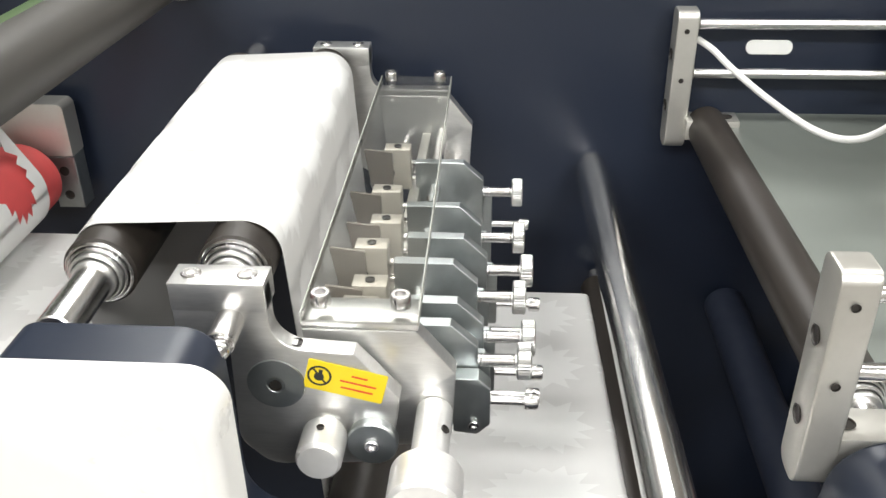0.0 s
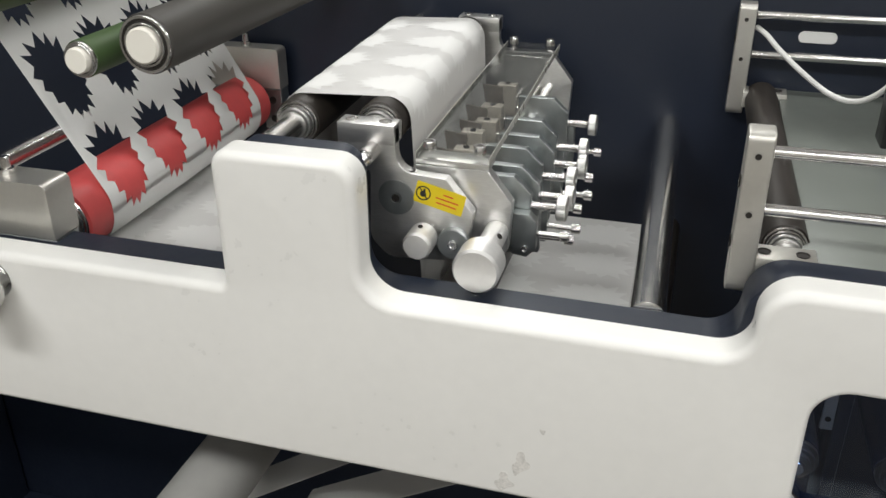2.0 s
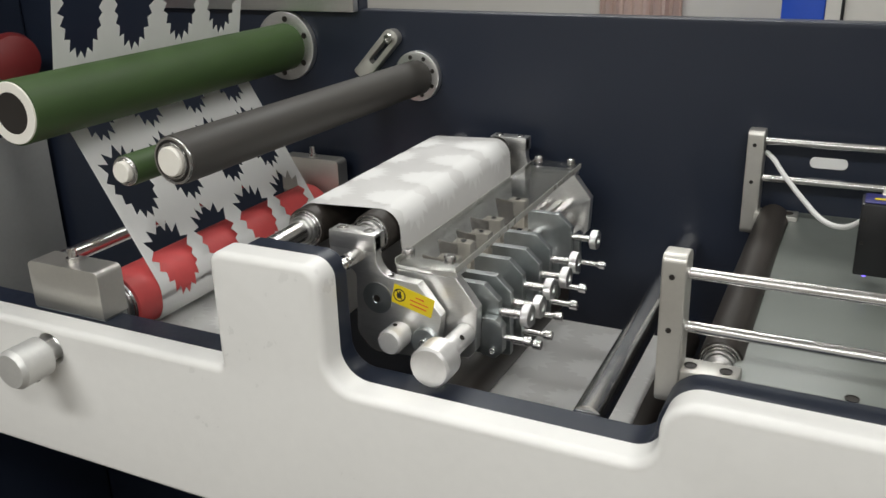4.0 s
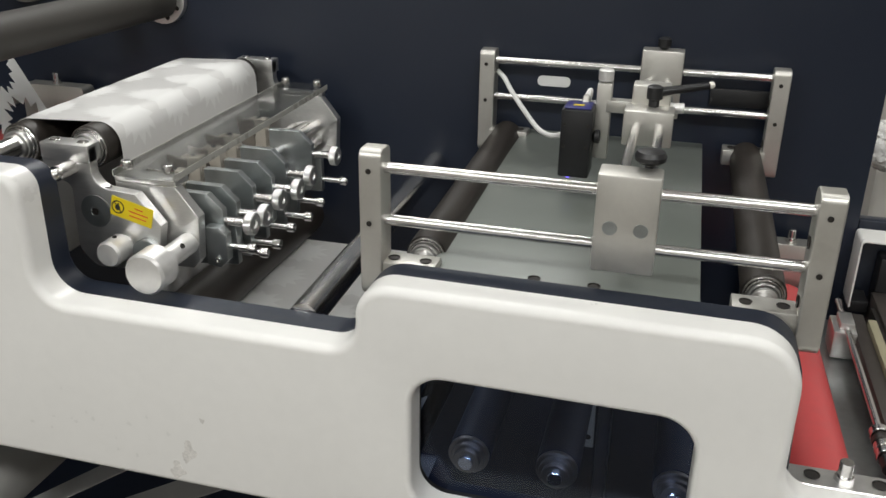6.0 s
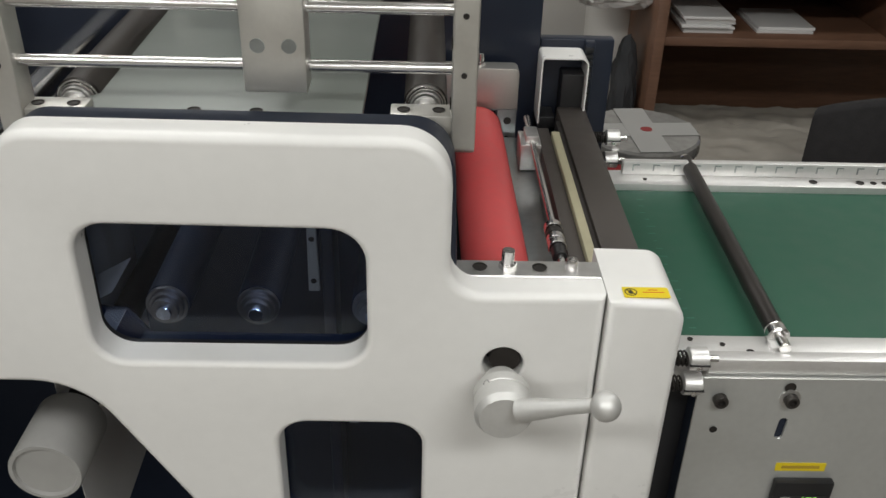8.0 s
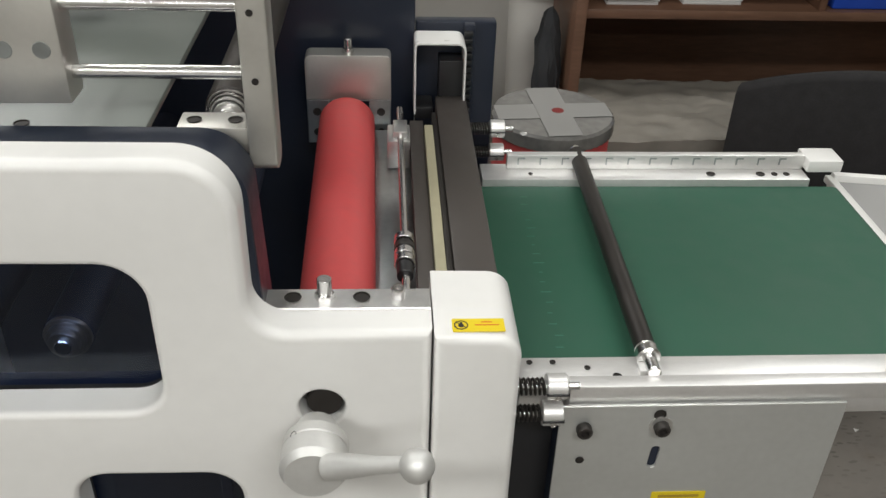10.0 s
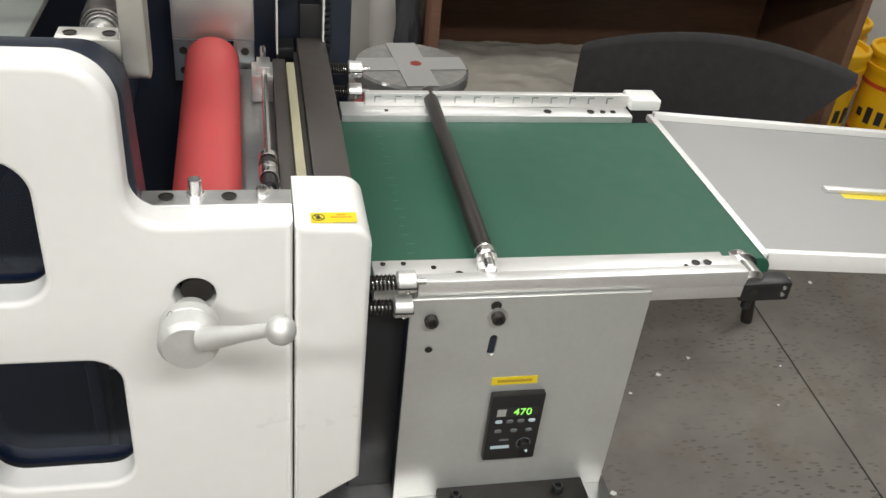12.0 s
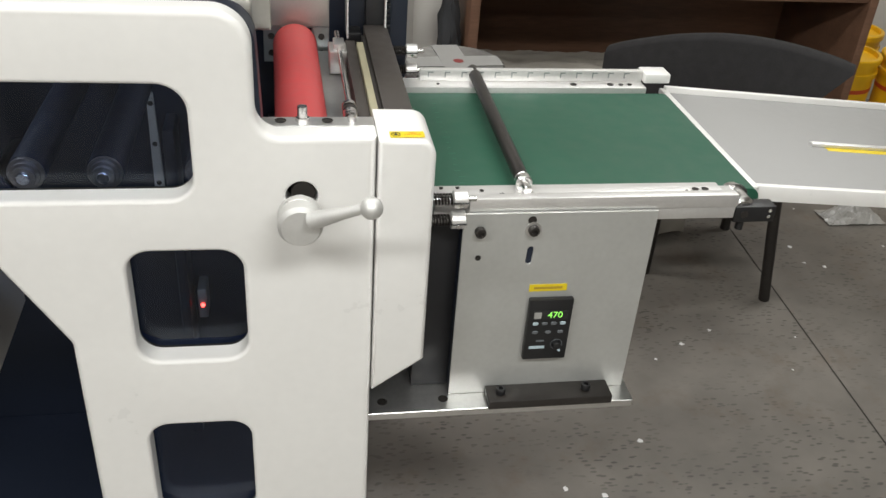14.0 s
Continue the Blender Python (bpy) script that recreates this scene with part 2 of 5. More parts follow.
def rpoly(pts, n=8):
    """A closed outline with rounded corners from (u, v, radius)."""
    out = []
    m = len(pts)
    for i in range(m):
        p = Vector(pts[i][:2])
        r = pts[i][2] if len(pts[i]) > 2 else 0
        a, b = Vector(pts[i - 1][:2]) - p, Vector(pts[(i + 1) % m][:2]) - p
        if r <= 0:
            out.append(p)
            continue
        ang = a.angle(b)
        t = min(r / math.tan(ang / 2), a.length * 0.49, b.length * 0.49)
        r = t * math.tan(ang / 2)
        p0, p1 = p + a.normalized() * t, p + b.normalized() * t
        c = p + (a.normalized() + b.normalized()).normalized() * (r / math.sin(ang / 2))
        a0, a1 = math.atan2(p0.y - c.y, p0.x - c.x), math.atan2(p1.y - c.y, p1.x - c.x)
        da = (a1 - a0 + math.pi) % (2 * math.pi) - math.pi
        out += [Vector((c.x + r * math.cos(a0 + da * k / n), c.y + r * math.sin(a0 + da * k / n))) for k in range(n + 1)]
    return out


def area2(o):
    return sum(o[i - 1].x * o[i].y - o[i].x * o[i - 1].y for i in range(len(o))) / 2


def shifted(o, d):
    """The outline moved inwards by d (outwards where d is below 0)."""
    s = 1 if area2(o) > 0 else -1
    res = []
    for i in range(len(o)):
        a, b = (o[i] - o[i - 1]), (o[(i + 1) % len(o)] - o[i])
        na, nb = Vector((-a.y, a.x)).normalized(), Vector((-b.y, b.x)).normalized()
        nn = (na + nb)
        nn = nn.normalized() / max(0.5, nn.normalized().dot(na))
        res.append(o[i] + nn * d * s)
    return res


def slab(bm, outline, holes, lo, hi, axis="y", bev=0.002, steps=2, both=True, hole_bev=()):
    """A plate from an outline with holes, thick from lo to hi along the axis, its edges rounded at lo (and hi)."""
    def at(p, w):
        return Vector({"y": (p.x, w, p.y), "z": (p.x, p.y, w), "x": (w, p.x, p.y)}[axis])

    def side(o, sgn, bev):
        rings = []
        seq = [(lo + bev * (1 - math.cos(math.pi / 2 * k / steps)), bev * (1 - math.sin(math.pi / 2 * k / steps))) for k in range(steps + 1)]
        if both:
            seq += [(hi - bev * (1 - math.sin(math.pi / 2 * k / steps)), bev * (1 - math.cos(math.pi / 2 * k / steps))) for k in range(steps + 1)]
            seq.insert(steps + 1, (lo + bev * 1.12, 0))
            seq.insert(steps + 2, (hi - bev * 1.12, 0))
        else:
            seq += [(lo + bev * 1.12, 0), (hi, 0)]
        for w, d in seq:
            rings.append([bm.verts.new(at(p, w)) for p in shifted(o, d * sgn)])
        for a, b in zip(rings, rings[1:]):
            n = len(a)
            for i in range(n):
                j = (i + 1) % n
                bm.faces.new((a[i], a[j], b[j], b[i]))
        return rings[0], rings[-1]

    loops = [side(outline, 1, bev)] + [side(h, -1, hole_bev[i] if hole_bev else bev) for i, h in enumerate(holes)]
    for k in (0, 1):
        es = []
        for lp in loops:
            ring = lp[k]
            for i in range(len(ring)):
                es.append(bm.edges.get((ring[i], ring[(i + 1) % len(ring)])))
        bmesh.ops.triangle_fill(bm, edges=es, use_beauty=True)
    return bm


def B():
    return bmesh.new()


def circle2(cx, cy, r, n=20):
    return [Vector((cx + r * math.cos(2 * math.pi * i / n), cy + r * math.sin(2 * math.pi * i / n))) for i in range(n)]


def socket_screw(parent, p, d, r=0.006, h=0.008, name="socket_screw"):
    """A cap screw with a hexagon socket, its head along d from p."""
    bm = B()
    lathe(bm, p, d, [(0, r * 0.95), (h * 0.1, r), (h * 0.85, r), (h, r * 0.88), (h, r * 0.55), (h * 0.5, r * 0.5)], 20)
    return part(name, bm, CHROME, parent)


def shade_hole(parent, p, d, r, name="drilled_hole"):
    """A countersunk hole: a black disc with a thin rim, the shade of its depth put into the colour."""
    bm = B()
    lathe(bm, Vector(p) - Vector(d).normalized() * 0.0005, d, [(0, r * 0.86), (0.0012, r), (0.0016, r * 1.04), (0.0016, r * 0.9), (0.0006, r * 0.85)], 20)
    return part(name, bm, BLACK_STEEL_SHADE, parent)


def setting(ob, label, category):
    return tagged(ob, label, category, kind="structure")


# ---- room ----
bm = B(); box(bm, -4, 6, -4, 5, -0.1, 0)
setting(part("floor", bm, FLOORM), "worn grey painted floor with a faint tread pattern", "floor")
for nm, a in (("wall_north", (-4, 6, 4.0, 4.15, 0, 3)), ("wall_south", (-4, 6, -4.15, -4, 0, 3)), ("wall_west", (-4.15, -4, -4, 4, 0, 3)), ("wall_east", (6, 6.15, -4, 4, 0, 3))):
    bm = B(); box(bm, *a)
    setting(part(nm, bm, WALLPAINT), "plain off-white painted workshop wall", "wall")
bm = B(); box(bm, -4, 6, -4, 5, 3.0, 3.1)
setting(part("ceiling", bm, WALLPAINT), "plain white workshop ceiling", "ceiling")

# ---- machine body ----
COVER = rpoly([(-1.3, 1.118), (-0.247, 1.118, 0.006), (-0.247, 1.2535, 0.016), (-0.112, 1.2535, 0.022), (-0.112, 1.122, 0.034), (0.222, 1.120, 0.028), (0.222, 1.188, 0.034), (0.601, 1.186, 0.045),
               (0.601, 1.037, 0.03), (0.7425, 1.037), (0.7425, 0.08), (0.358, 0.08), (0.358, 0.748, 0.02), (0.254, 0.930, 0.08), (-1.3, 0.932)], 10)
WIN1 = rpoly([(0.275, 0.957, 0.03), (0.275, 1.103, 0.03), (0.527, 1.101, 0.034), (0.527, 0.957, 0.03)])
WIN2 = rpoly([(0.437, 0.714, 0.03), (0.437, 0.885, 0.03), (0.579, 0.884, 0.03), (0.579, 0.714, 0.03)])
WIN3 = rpoly([(0.436, 0.40, 0.03), (0.436, 0.602, 0.03), (0.576, 0.601, 0.03), (0.576, 0.40, 0.03)])
cabinet = thing("front_cover", "white enamelled front cover with rounded edges and three windows", "machine cover")
bm = B()
slab(bm, COVER, [WIN1, WIN2, WIN3, circle2(0.653, 0.960, 0.0190, 32), circle2(-0.513, 1.087, 0.0205, 32)], 0.315, 0.3465, "y", 0.0085, 6, both=False, hole_bev=(0.006, 0.006, 0.006, 0.003, 0.002))
part("cover_panel", bm, WHITE, cabinet, smooth=50)
for w in (WIN1, WIN2, WIN3):
    bm = B()
    slab(bm, shifted(w, -0.012), [], 0.3535, 0.3565, "y", 0.0003, 1)
    pane = part("window_pane", bm, SMOKE, cabinet, "clear acrylic pane over a dark interior")
    bm = B()
    slab(bm, shifted(w, -0.014), [shifted(w, -0.0005)], 0.3468, 0.3530, "y", 0.0003, 1)
    part("pane_seal", bm, BLACK, cabinet, "black rubber pane seal")
# grey scuff left where a sticker was peeled off
SCUFF = mat("adhesive_smear", (0.66, 0.64, 0.61), 0.75, 0, 0.28, 500, 0.3)
for k, (sx, sz, sw, sh, sa) in enumerate(((0.065, 1.023, 0.003, 0.004, 0), (0.046, 0.982, 0.009, 0.015, 20), (0.031, 0.957, 0.010, 0.011, 10))):
    bm = B()
    o = [Vector((sw * (0.8 + 0.3 * math.sin(3.1 * a + k)) * math.cos(a), sh * (0.8 + 0.3 * math.cos(2.3 * a + k)) * math.sin(a))) for a in [2 * math.pi * i / 24 for i in range(24)]]
    o = [Matrix.Rotation(radians(-sa), 2) @ p + Vector((sx, sz)) for p in o]
    o = [p + Vector((-0.006, -0.008)) for p in o]
    slab(bm, o, [], 0.31488 - 0.00004 * k, 0.3153, "y", 0.00004, 1)
    part("adhesive_smear", bm, SCUFF, cabinet, "grey smear of old sticker glue")

end_cover = thing("end_cover", "narrow white enamelled end cover with a yellow sticker", "machine cover")
bm = B()
slab(bm, rpoly([(0.7440, 0.650), (0.7440, 1.035), (0.8145, 1.034, 0.022), (0.8150, 0.702)]), [], 0.310, 0.405, "y", 0.006, 4, both=False)
part("cover_panel", bm, WHITE, end_cover, smooth=50)


def warning_sticker(parent, m, w, h, lines):
    """A yellow warning sticker in its own plane (x right, y up), laid by the pose m."""
    def put(name, bm, material, lab=""):
        bmesh.ops.transform(bm, matrix=m, verts=bm.verts)
        return part(name, bm, material, parent, lab)
    bm = B()
    slab(bm, rpoly([(-w / 2, -h / 2, 0.0012), (w / 2, -h / 2, 0.0012), (w / 2, h / 2, 0.0012), (-w / 2, h / 2, 0.0012)], 3), [], 0, 0.0004, "z", 0.0001, 1)
    parent = put("warning_sticker", bm, YELLOW, "yellow warning sticker with a black round sign")
    bm = B()
    cx, r = -w * 0.33, h * 0.34
    slab(bm, circle2(cx, 0, r, 28), [circle2(cx, 0, r * 0.82, 28)], 0.0004, 0.0007, "z", 0.00005, 1)
    box(bm, cx - r * 0.9, cx + r * 0.9, -r * 0.08, r * 0.08, 0.00045, 0.0007, rot=Matrix.Translation((cx, 0, 0)) @ Matrix.Rotation(radians(-45), 4, "Z") @ Matrix.Translation((-cx, 0, 0)))
    slab(bm, circle2(cx - r * 0.02, -r * 0.1, r * 0.42, 12), [], 0.0004, 0.00068, "z", 0.00005, 1)
    box(bm, cx - r * 0.12, cx + r * 0.2, r * 0.1, r * 0.62, 0.00045, 0.00066)
    put("warning_sign", bm, INK)
    for k in range(lines):
        bm = B()
        ww = (w * 0.12, w * 0.27, w * 0.24)[k % 3] * 0.85
        cy = h * (0.22 - 0.22 * k)
        box(bm, w * 0.16 - ww, w * 0.16 + ww, cy - h * 0.03, cy + h * 0.03, 0.0004, 0.0006)
        put("print_bar", bm, REDINK)


warning_sticker(end_cover, pose(0.7795, 0.327, 1.0354, 0, 0, 0), 0.042, 0.017, 2)

# lever handle
lever = thing("clamp_lever", "cast aluminium clamping lever with a ball end", "lever")
bm = B(); cyl(bm, (0.655, 0.41, 0.962), (0.655, 0.32, 0.962), 0.0150); part("shaft", bm, BLACK_STEEL_SHADE, lever)
bm = B(); lathe(bm, (0.653, 0.300, 0.961), (0, -1, 0), [(0, 0.0160), (0.018, 0.0225), (0.020, 0.0262), (0.029, 0.0262), (0.030, 0.0250), (0.031, 0.0262), (0.048, 0.0262), (0.054, 0.022), (0.055, 0.0)], 40)
bmesh.ops.translate(bm, vec=(-0.003, 0, -0.0065), verts=bm.verts)
part("hub", bm, CAST, lever)
bm = B(); lathe(bm, (0.662, 0.245, 0.966), Vector((0.726, 0.214, 1.000)) - Vector((0.662, 0.245, 0.966)), [(0, 0.0105), (0.02, 0.0095), (0.045, 0.0068), (0.075, 0.0058)], 24)
part("arm", bm, CAST, lever)
bm = B(); sphere(bm, (0.728, 0.213, 0.999), 0.0130); part("ball", bm, CAST, lever)
shade_hole(lever, (0.635, 0.27, 0.9745), (-0.6, -0.1, 0.7), 0.003)

knob_left = thing("clamp_lever", "cast aluminium lever hub in a hole of the white cover", "lever")
bm = B(); cyl(bm, (-0.513, 0.41, 1.087), (-0.513, 0.32, 1.087), 0.0130); part("shaft", bm, STEEL, knob_left)
bm = B(); lathe(bm, (-0.513, 0.322, 1.0850), (0, -1, 0), [(0, 0.0125), (0.014, 0.0130), (0.020, 0.0225), (0.022, 0.0250), (0.060, 0.0250), (0.066, 0.021), (0.067, 0.0)], 40)
part("hub", bm, CAST, knob_left)
shade_hole(knob_left, (-0.5070, 0.285, 1.0606), (0.25, 0, -1), 0.003)

# navy side plates
NAVYO = rpoly([(-1.3, 1.110), (-0.247, 1.110, 0.004), (-0.247, 1.243, 0.012), (-0.130, 1.243, 0.024), (-0.128, 1.112, 0.03), (0.212, 1.110, 0.03), (0.216, 1.178, 0.04), (0.603, 1.176, 0.04),
               (0.609, 1.02), (0.738, 1.02), (0.738, 0.06), (0.40, 0.06), (0.40, 0.765), (0.28, 0.96), (-1.3, 0.965)], 8)
bm = B()
slab(bm, NAVYO, [shifted(WIN1, -0.022), shifted(WIN2, -0.022), shifted(WIN3, -0.022), circle2(0.653, 0.962, 0.027)], 0.3475, 0.396, "y", 0.003, 2)
side_front = tagged(part("side_plate", bm, NAVY, smooth=40), "thick navy-painted front side plate of the machine", "side plate", "machine side plates")
bm = B()
slab(bm, rpoly([(-1.5, 0.05), (0.745, 0.05, 0.01), (0.745, 1.424, 0.012), (-0.431, 1.428), (-0.431, 1.95), (-1.5, 1.95)]), [], 0.942, 0.972, "y", 0.003, 2)
side_back = tagged(part("side_plate", bm, NAVY, smooth=40), "tall navy-painted rear side plate of the machine, stepped at one end", "side plate", "machine side plates")
bm = B(); box(bm, 0.746, 0.857, 0.95, 0.972, 0.05, 1.072, 0.003)
tagged(part("rear_post", bm, NAVY), "narrow navy-painted rear post of the machine", "post")
bm = B(); box(bm, -0.85, -0.432, 0.925, 0.941, 1.425, 1.62, 0.002)
tagged(part("backing_plate", bm, STEEL), "bare grey metal backing plate above the rear side plate", "plate")
bm = B(); slab(bm, [Vector(p) for p in ((0.422, 0.658), (0.434, 0.665), (0.422, 0.672))], [], 0.9405, 0.9418, "y", 0.0002, 1)
part("arrow_mark", bm, ALU_PAINT, side_back, "small pale arrow mark")
bm = B(); slab(bm, rpoly([(0.277, 1.231, 0.007), (0.325, 1.231, 0.007), (0.325, 1.246, 0.007), (0.277, 1.246, 0.007)]), [], 0.9395, 0.9418, "y", 0.0004, 1)
part("name_plate", bm, PAPER, side_back, "small blank white oblong plate")
bm = B(); box(bm, 0.52, 0.60, 0.936, 0.9418, 1.222, 1.246, 0.001); part("slot_cover", bm, BLACK, side_back, "black slot cover")
# machine floor between the plates and feet
bm = B(); box(bm, -1.3, 0.74, 0.42, 0.941, 0.05, 0.08, 0.002)
base = tagged(part("machine_base", bm, NAVY), "navy-painted base tray of the machine", "machine base")
for x in (-1.2, 0.45, 0.70):
    for y in (0.40, 0.92):
        bm = B(); cyl(bm, (x, y, 0), (x, y, 0.06), 0.03)
        part("foot", bm, BLACK_STEEL_SHADE, base)


# body of the preceding die-cutting station
die = thing("die_station", "dark navy die-cutting station upstream of the stripping rollers", "machine station")
bm = B(); box(bm, -1.62, -1.22, 0.42, 0.941, 0.05, 1.9, 0.01, 3); part("body", bm, NAVY, die)
bm = B(); box(bm, -1.219, -1.205, 0.55, 0.93, 0.75, 1.175, 0.003); part("grey_panel", bm, ALU_PAINT, die, "bare grey cover panel")
bm = B(); lathe(bm, (-1.215, 0.86, 1.335), (1, -0.4, 0), [(0, 0.03), (0.05, 0.03), (0.055, 0.045), (0.09, 0.05), (0.11, 0.045), (0.12, 0.02)], 28); part("red_cap", bm, mat("dark_red_plastic", (0.16, 0.018, 0.018), 0.4, 0, 0.1, 40), die, "round dark red cap")
bm = B(); cyl(bm, (-1.21, 0.86, 1.26), (-1.10, 0.84, 1.25), 0.02); part("steel_stub", bm, CHROME, die)

# ---- web ----
def arc_path(pts):
    """A path of (x, z, radius) with rounded corners, as fine points."""
    out = [Vector(pts[0][:2])]
    for i in range(1, len(pts) - 1):
        p = Vector(pts[i][:2]); r = pts[i][2]
        a, b = Vector(pts[i - 1][:2]) - p, Vector(pts[i + 1][:2]) - p
        ang = a.angle(b); t = min(r / math.tan(ang / 2), a.length * 0.98, b.length * 0.98)
        r = t * math.tan(ang / 2)
        p0, p1 = p + a.normalized() * t, p + b.normalized() * t
        c = p + (a.normalized() + b.normalized()).normalized() * (r / math.sin(ang / 2))
        a0, a1 = math.atan2(p0.y - c.y, p0.x - c.x), math.atan2(p1.y - c.y, p1.x - c.x)
        da = (a1 - a0 + math.pi) % (2 * math.pi) - math.pi
        out += [Vector((c.x + r * math.cos(a0 + da * k / 14), c.y + r * math.sin(a0 + da * k / 14))) for k in range(15)]
    out.append(Vector(pts[-1][:2]))
    return out


class Path:
    def __init__(self, pts):
        self.p = arc_path(pts)
        self.s = [0.0]
        for a, b in zip(self.p, self.p[1:]):
            self.s.append(self.s[-1] + (b - a).length)

    def at(self, s, lift):
        s = min(max(s, 0), self.s[-1] - 1e-6)
        i = max(k for k in range(len(self.s) - 1) if self.s[k] <= s + 1e-9)
        d = self.p[i + 1] - self.p[i]
        t = (s - self.s[i]) / max(d.length, 1e-9)
        n = Vector((-d.y, d.x)).normalized()
        q = self.p[i] + d * t + n * lift
        return q


def bend(bm, path, lift):
    """Cut a flat bmesh in (s, y) finely along s and lay it on the path."""
    xs = [v.co.x for v in bm.verts]
    cuts = [s for s in path.s if min(xs) < s < max(xs)]
    for s in cuts:
        bmesh.ops.bisect_plane(bm, geom=bm.verts[:] + bm.edges[:] + bm.faces[:], plane_co=(s, 0, 0), plane_no=(1, 0, 0), dist=1e-6)
    for v in bm.verts:
        q = path.at(v.co.x, lift + v.co.z)
        v.co = Vector((q.x, v.co.y, q.y))


LEAF = ((0.50, 0.03), (0.34, 0.10), (0.46, 0.22), (0.29, 0.22), (0.38, 0.40), (0.21, 0.34), (0.19, 0.50), (0.08, 0.38), (0.01, 0.45), (-0.05, 0.37), (-0.14, 0.42), (-0.18, 0.33), (-0.31, 0.34), (-0.28, 0.24), (-0.44, 0.23), (-0.37, 0.12),
        (-0.50, 0.06), (-0.40, -0.02), (-0.48, -0.11), (-0.35, -0.14), (-0.40, -0.26), (-0.25, -0.24), (-0.24, -0.36), (-0.12, -0.33), (-0.08, -0.44), (0.02, -0.36), (0.07, -0.49), (0.17, -0.35), (0.32, -0.46), (0.28, -0.26), (0.43, -0.28), (0.34, -0.11))


def leaf_outline(s, y, w, h, k=0):
    """A jagged crown-shaped label outline, about w across the web and h along it."""
    m = -1 if k % 2 else 1
    return [Vector((s + h * u, y + m * w * v)) for u, v in (LEAF if m > 0 else LEAF[::-1])]


def ribbon(name, path, y0, y1, th, material, label, category):
    bm = B()
    rows = [[], []]
    for i, p in enumerate(path.p):
        a = path.p[min(i + 1, len(path.p) - 1)] - path.p[max(i - 1, 0)]
        n = Vector((-a.y, a.x)).normalized()
        for r, off in zip(rows, (0, -th)):
            q = p + n * off
            r.append((bm.verts.new((q.x, y0, q.y)), bm.verts.new((q.x, y1, q.y))))
    m = len(path.p)
    for i in range(m - 1):
        for r in rows:
            bm.faces.new((r[i][0], r[i][1], r[i + 1][1], r[i + 1][0]))
        for k in (0, 1):
            bm.faces.new((rows[0][i][k], rows[0][i + 1][k], rows[1][i + 1][k], rows[1][i][k]))
    return tagged(part(name, bm, material, smooth=60), label, category)


LINER = mat("greyish_silicone_liner", (0.655, 0.645, 0.63), 0.35, 0, 0.03, 60, 0.02)
WEB = Path([(-0.69, 1.005, 0), (-0.64, 1.043, 0.035), (-0.2655, 1.043, 0.03), (-0.2642, 1.2518, 0.0246), (-0.1235, 1.2580, 0.0246), (-0.1105, 0.981, 0.032), (0.131, 0.981, 0.007), (0.138, 0.45, 0)])
web = ribbon("label_web", WEB, 0.494, 0.852, 0.0005, LINER, "glossy grey-white backing paper running through the machine", "paper web")
PITCH, ACROSS = 0.112, 0.0885
k = 0
s0 = 0.07
while s0 < WEB.s[-1] - 0.3:
    for j in range(4):
        bm = B()
        o = leaf_outline(s0, 0.494 + 0.044 + ACROSS * j, 0.074, 0.104, k)
        vs = [bm.verts.new((p.x, p.y, 0)) for p in o]
        es = [bm.edges.new((vs[i], vs[(i + 1) % len(vs)])) for i in range(len(vs))]
        bmesh.ops.triangle_fill(bm, edges=es, use_beauty=True)
        bend(bm, WEB, 0.0004)
        part("label", bm, PAPER, web)
        k += 1
    s0 += PITCH

for ob in [web] + list(web.children):
    for v in ob.data.vertices:
        v.co.x += 0.004 - 0.031 * (v.co.y - 0.494)

MATRIX = Path([(-0.64, 1.0447, 0), (-0.4730, 1.0562, 0.0430), (-0.4730, 1.115, 0.0428), (-0.612, 1.350, 0.03), (-0.570, 1.56, 0.1), (-0.50, 1.9, 0)])
bm = B()
def loop(bm, o):
    vs = [bm.verts.new((p.x, p.y, 0)) for p in o]
    return [bm.edges.new((vs[i], vs[(i + 1) % len(vs)])) for i in range(len(vs))]
es = loop(bm, [Vector(p) for p in ((0.11, 0.468), (MATRIX.s[-1] - 0.02, 0.468), (MATRIX.s[-1] - 0.02, 0.845), (0.11, 0.845))])
s0, k = 0.238, 0
while s0 < MATRIX.s[-1] - 0.12:
    for j in range(4):
        es += loop(bm, leaf_outline(s0, 0.468 + 0.0480 + 0.0935 * j, 0.080, 0.113, k)); k += 1
    s0 += 0.118
bmesh.ops.triangle_fill(bm, edges=es, use_beauty=True)
bend(bm, MATRIX, 0.0006)
bmesh.ops.solidify(bm, geom=bm.faces[:], thickness=0.0004)
tagged(part("waste_matrix", bm, PAPER, smooth=60), "white paper waste web with crown-shaped holes where labels were peeled", "paper waste")


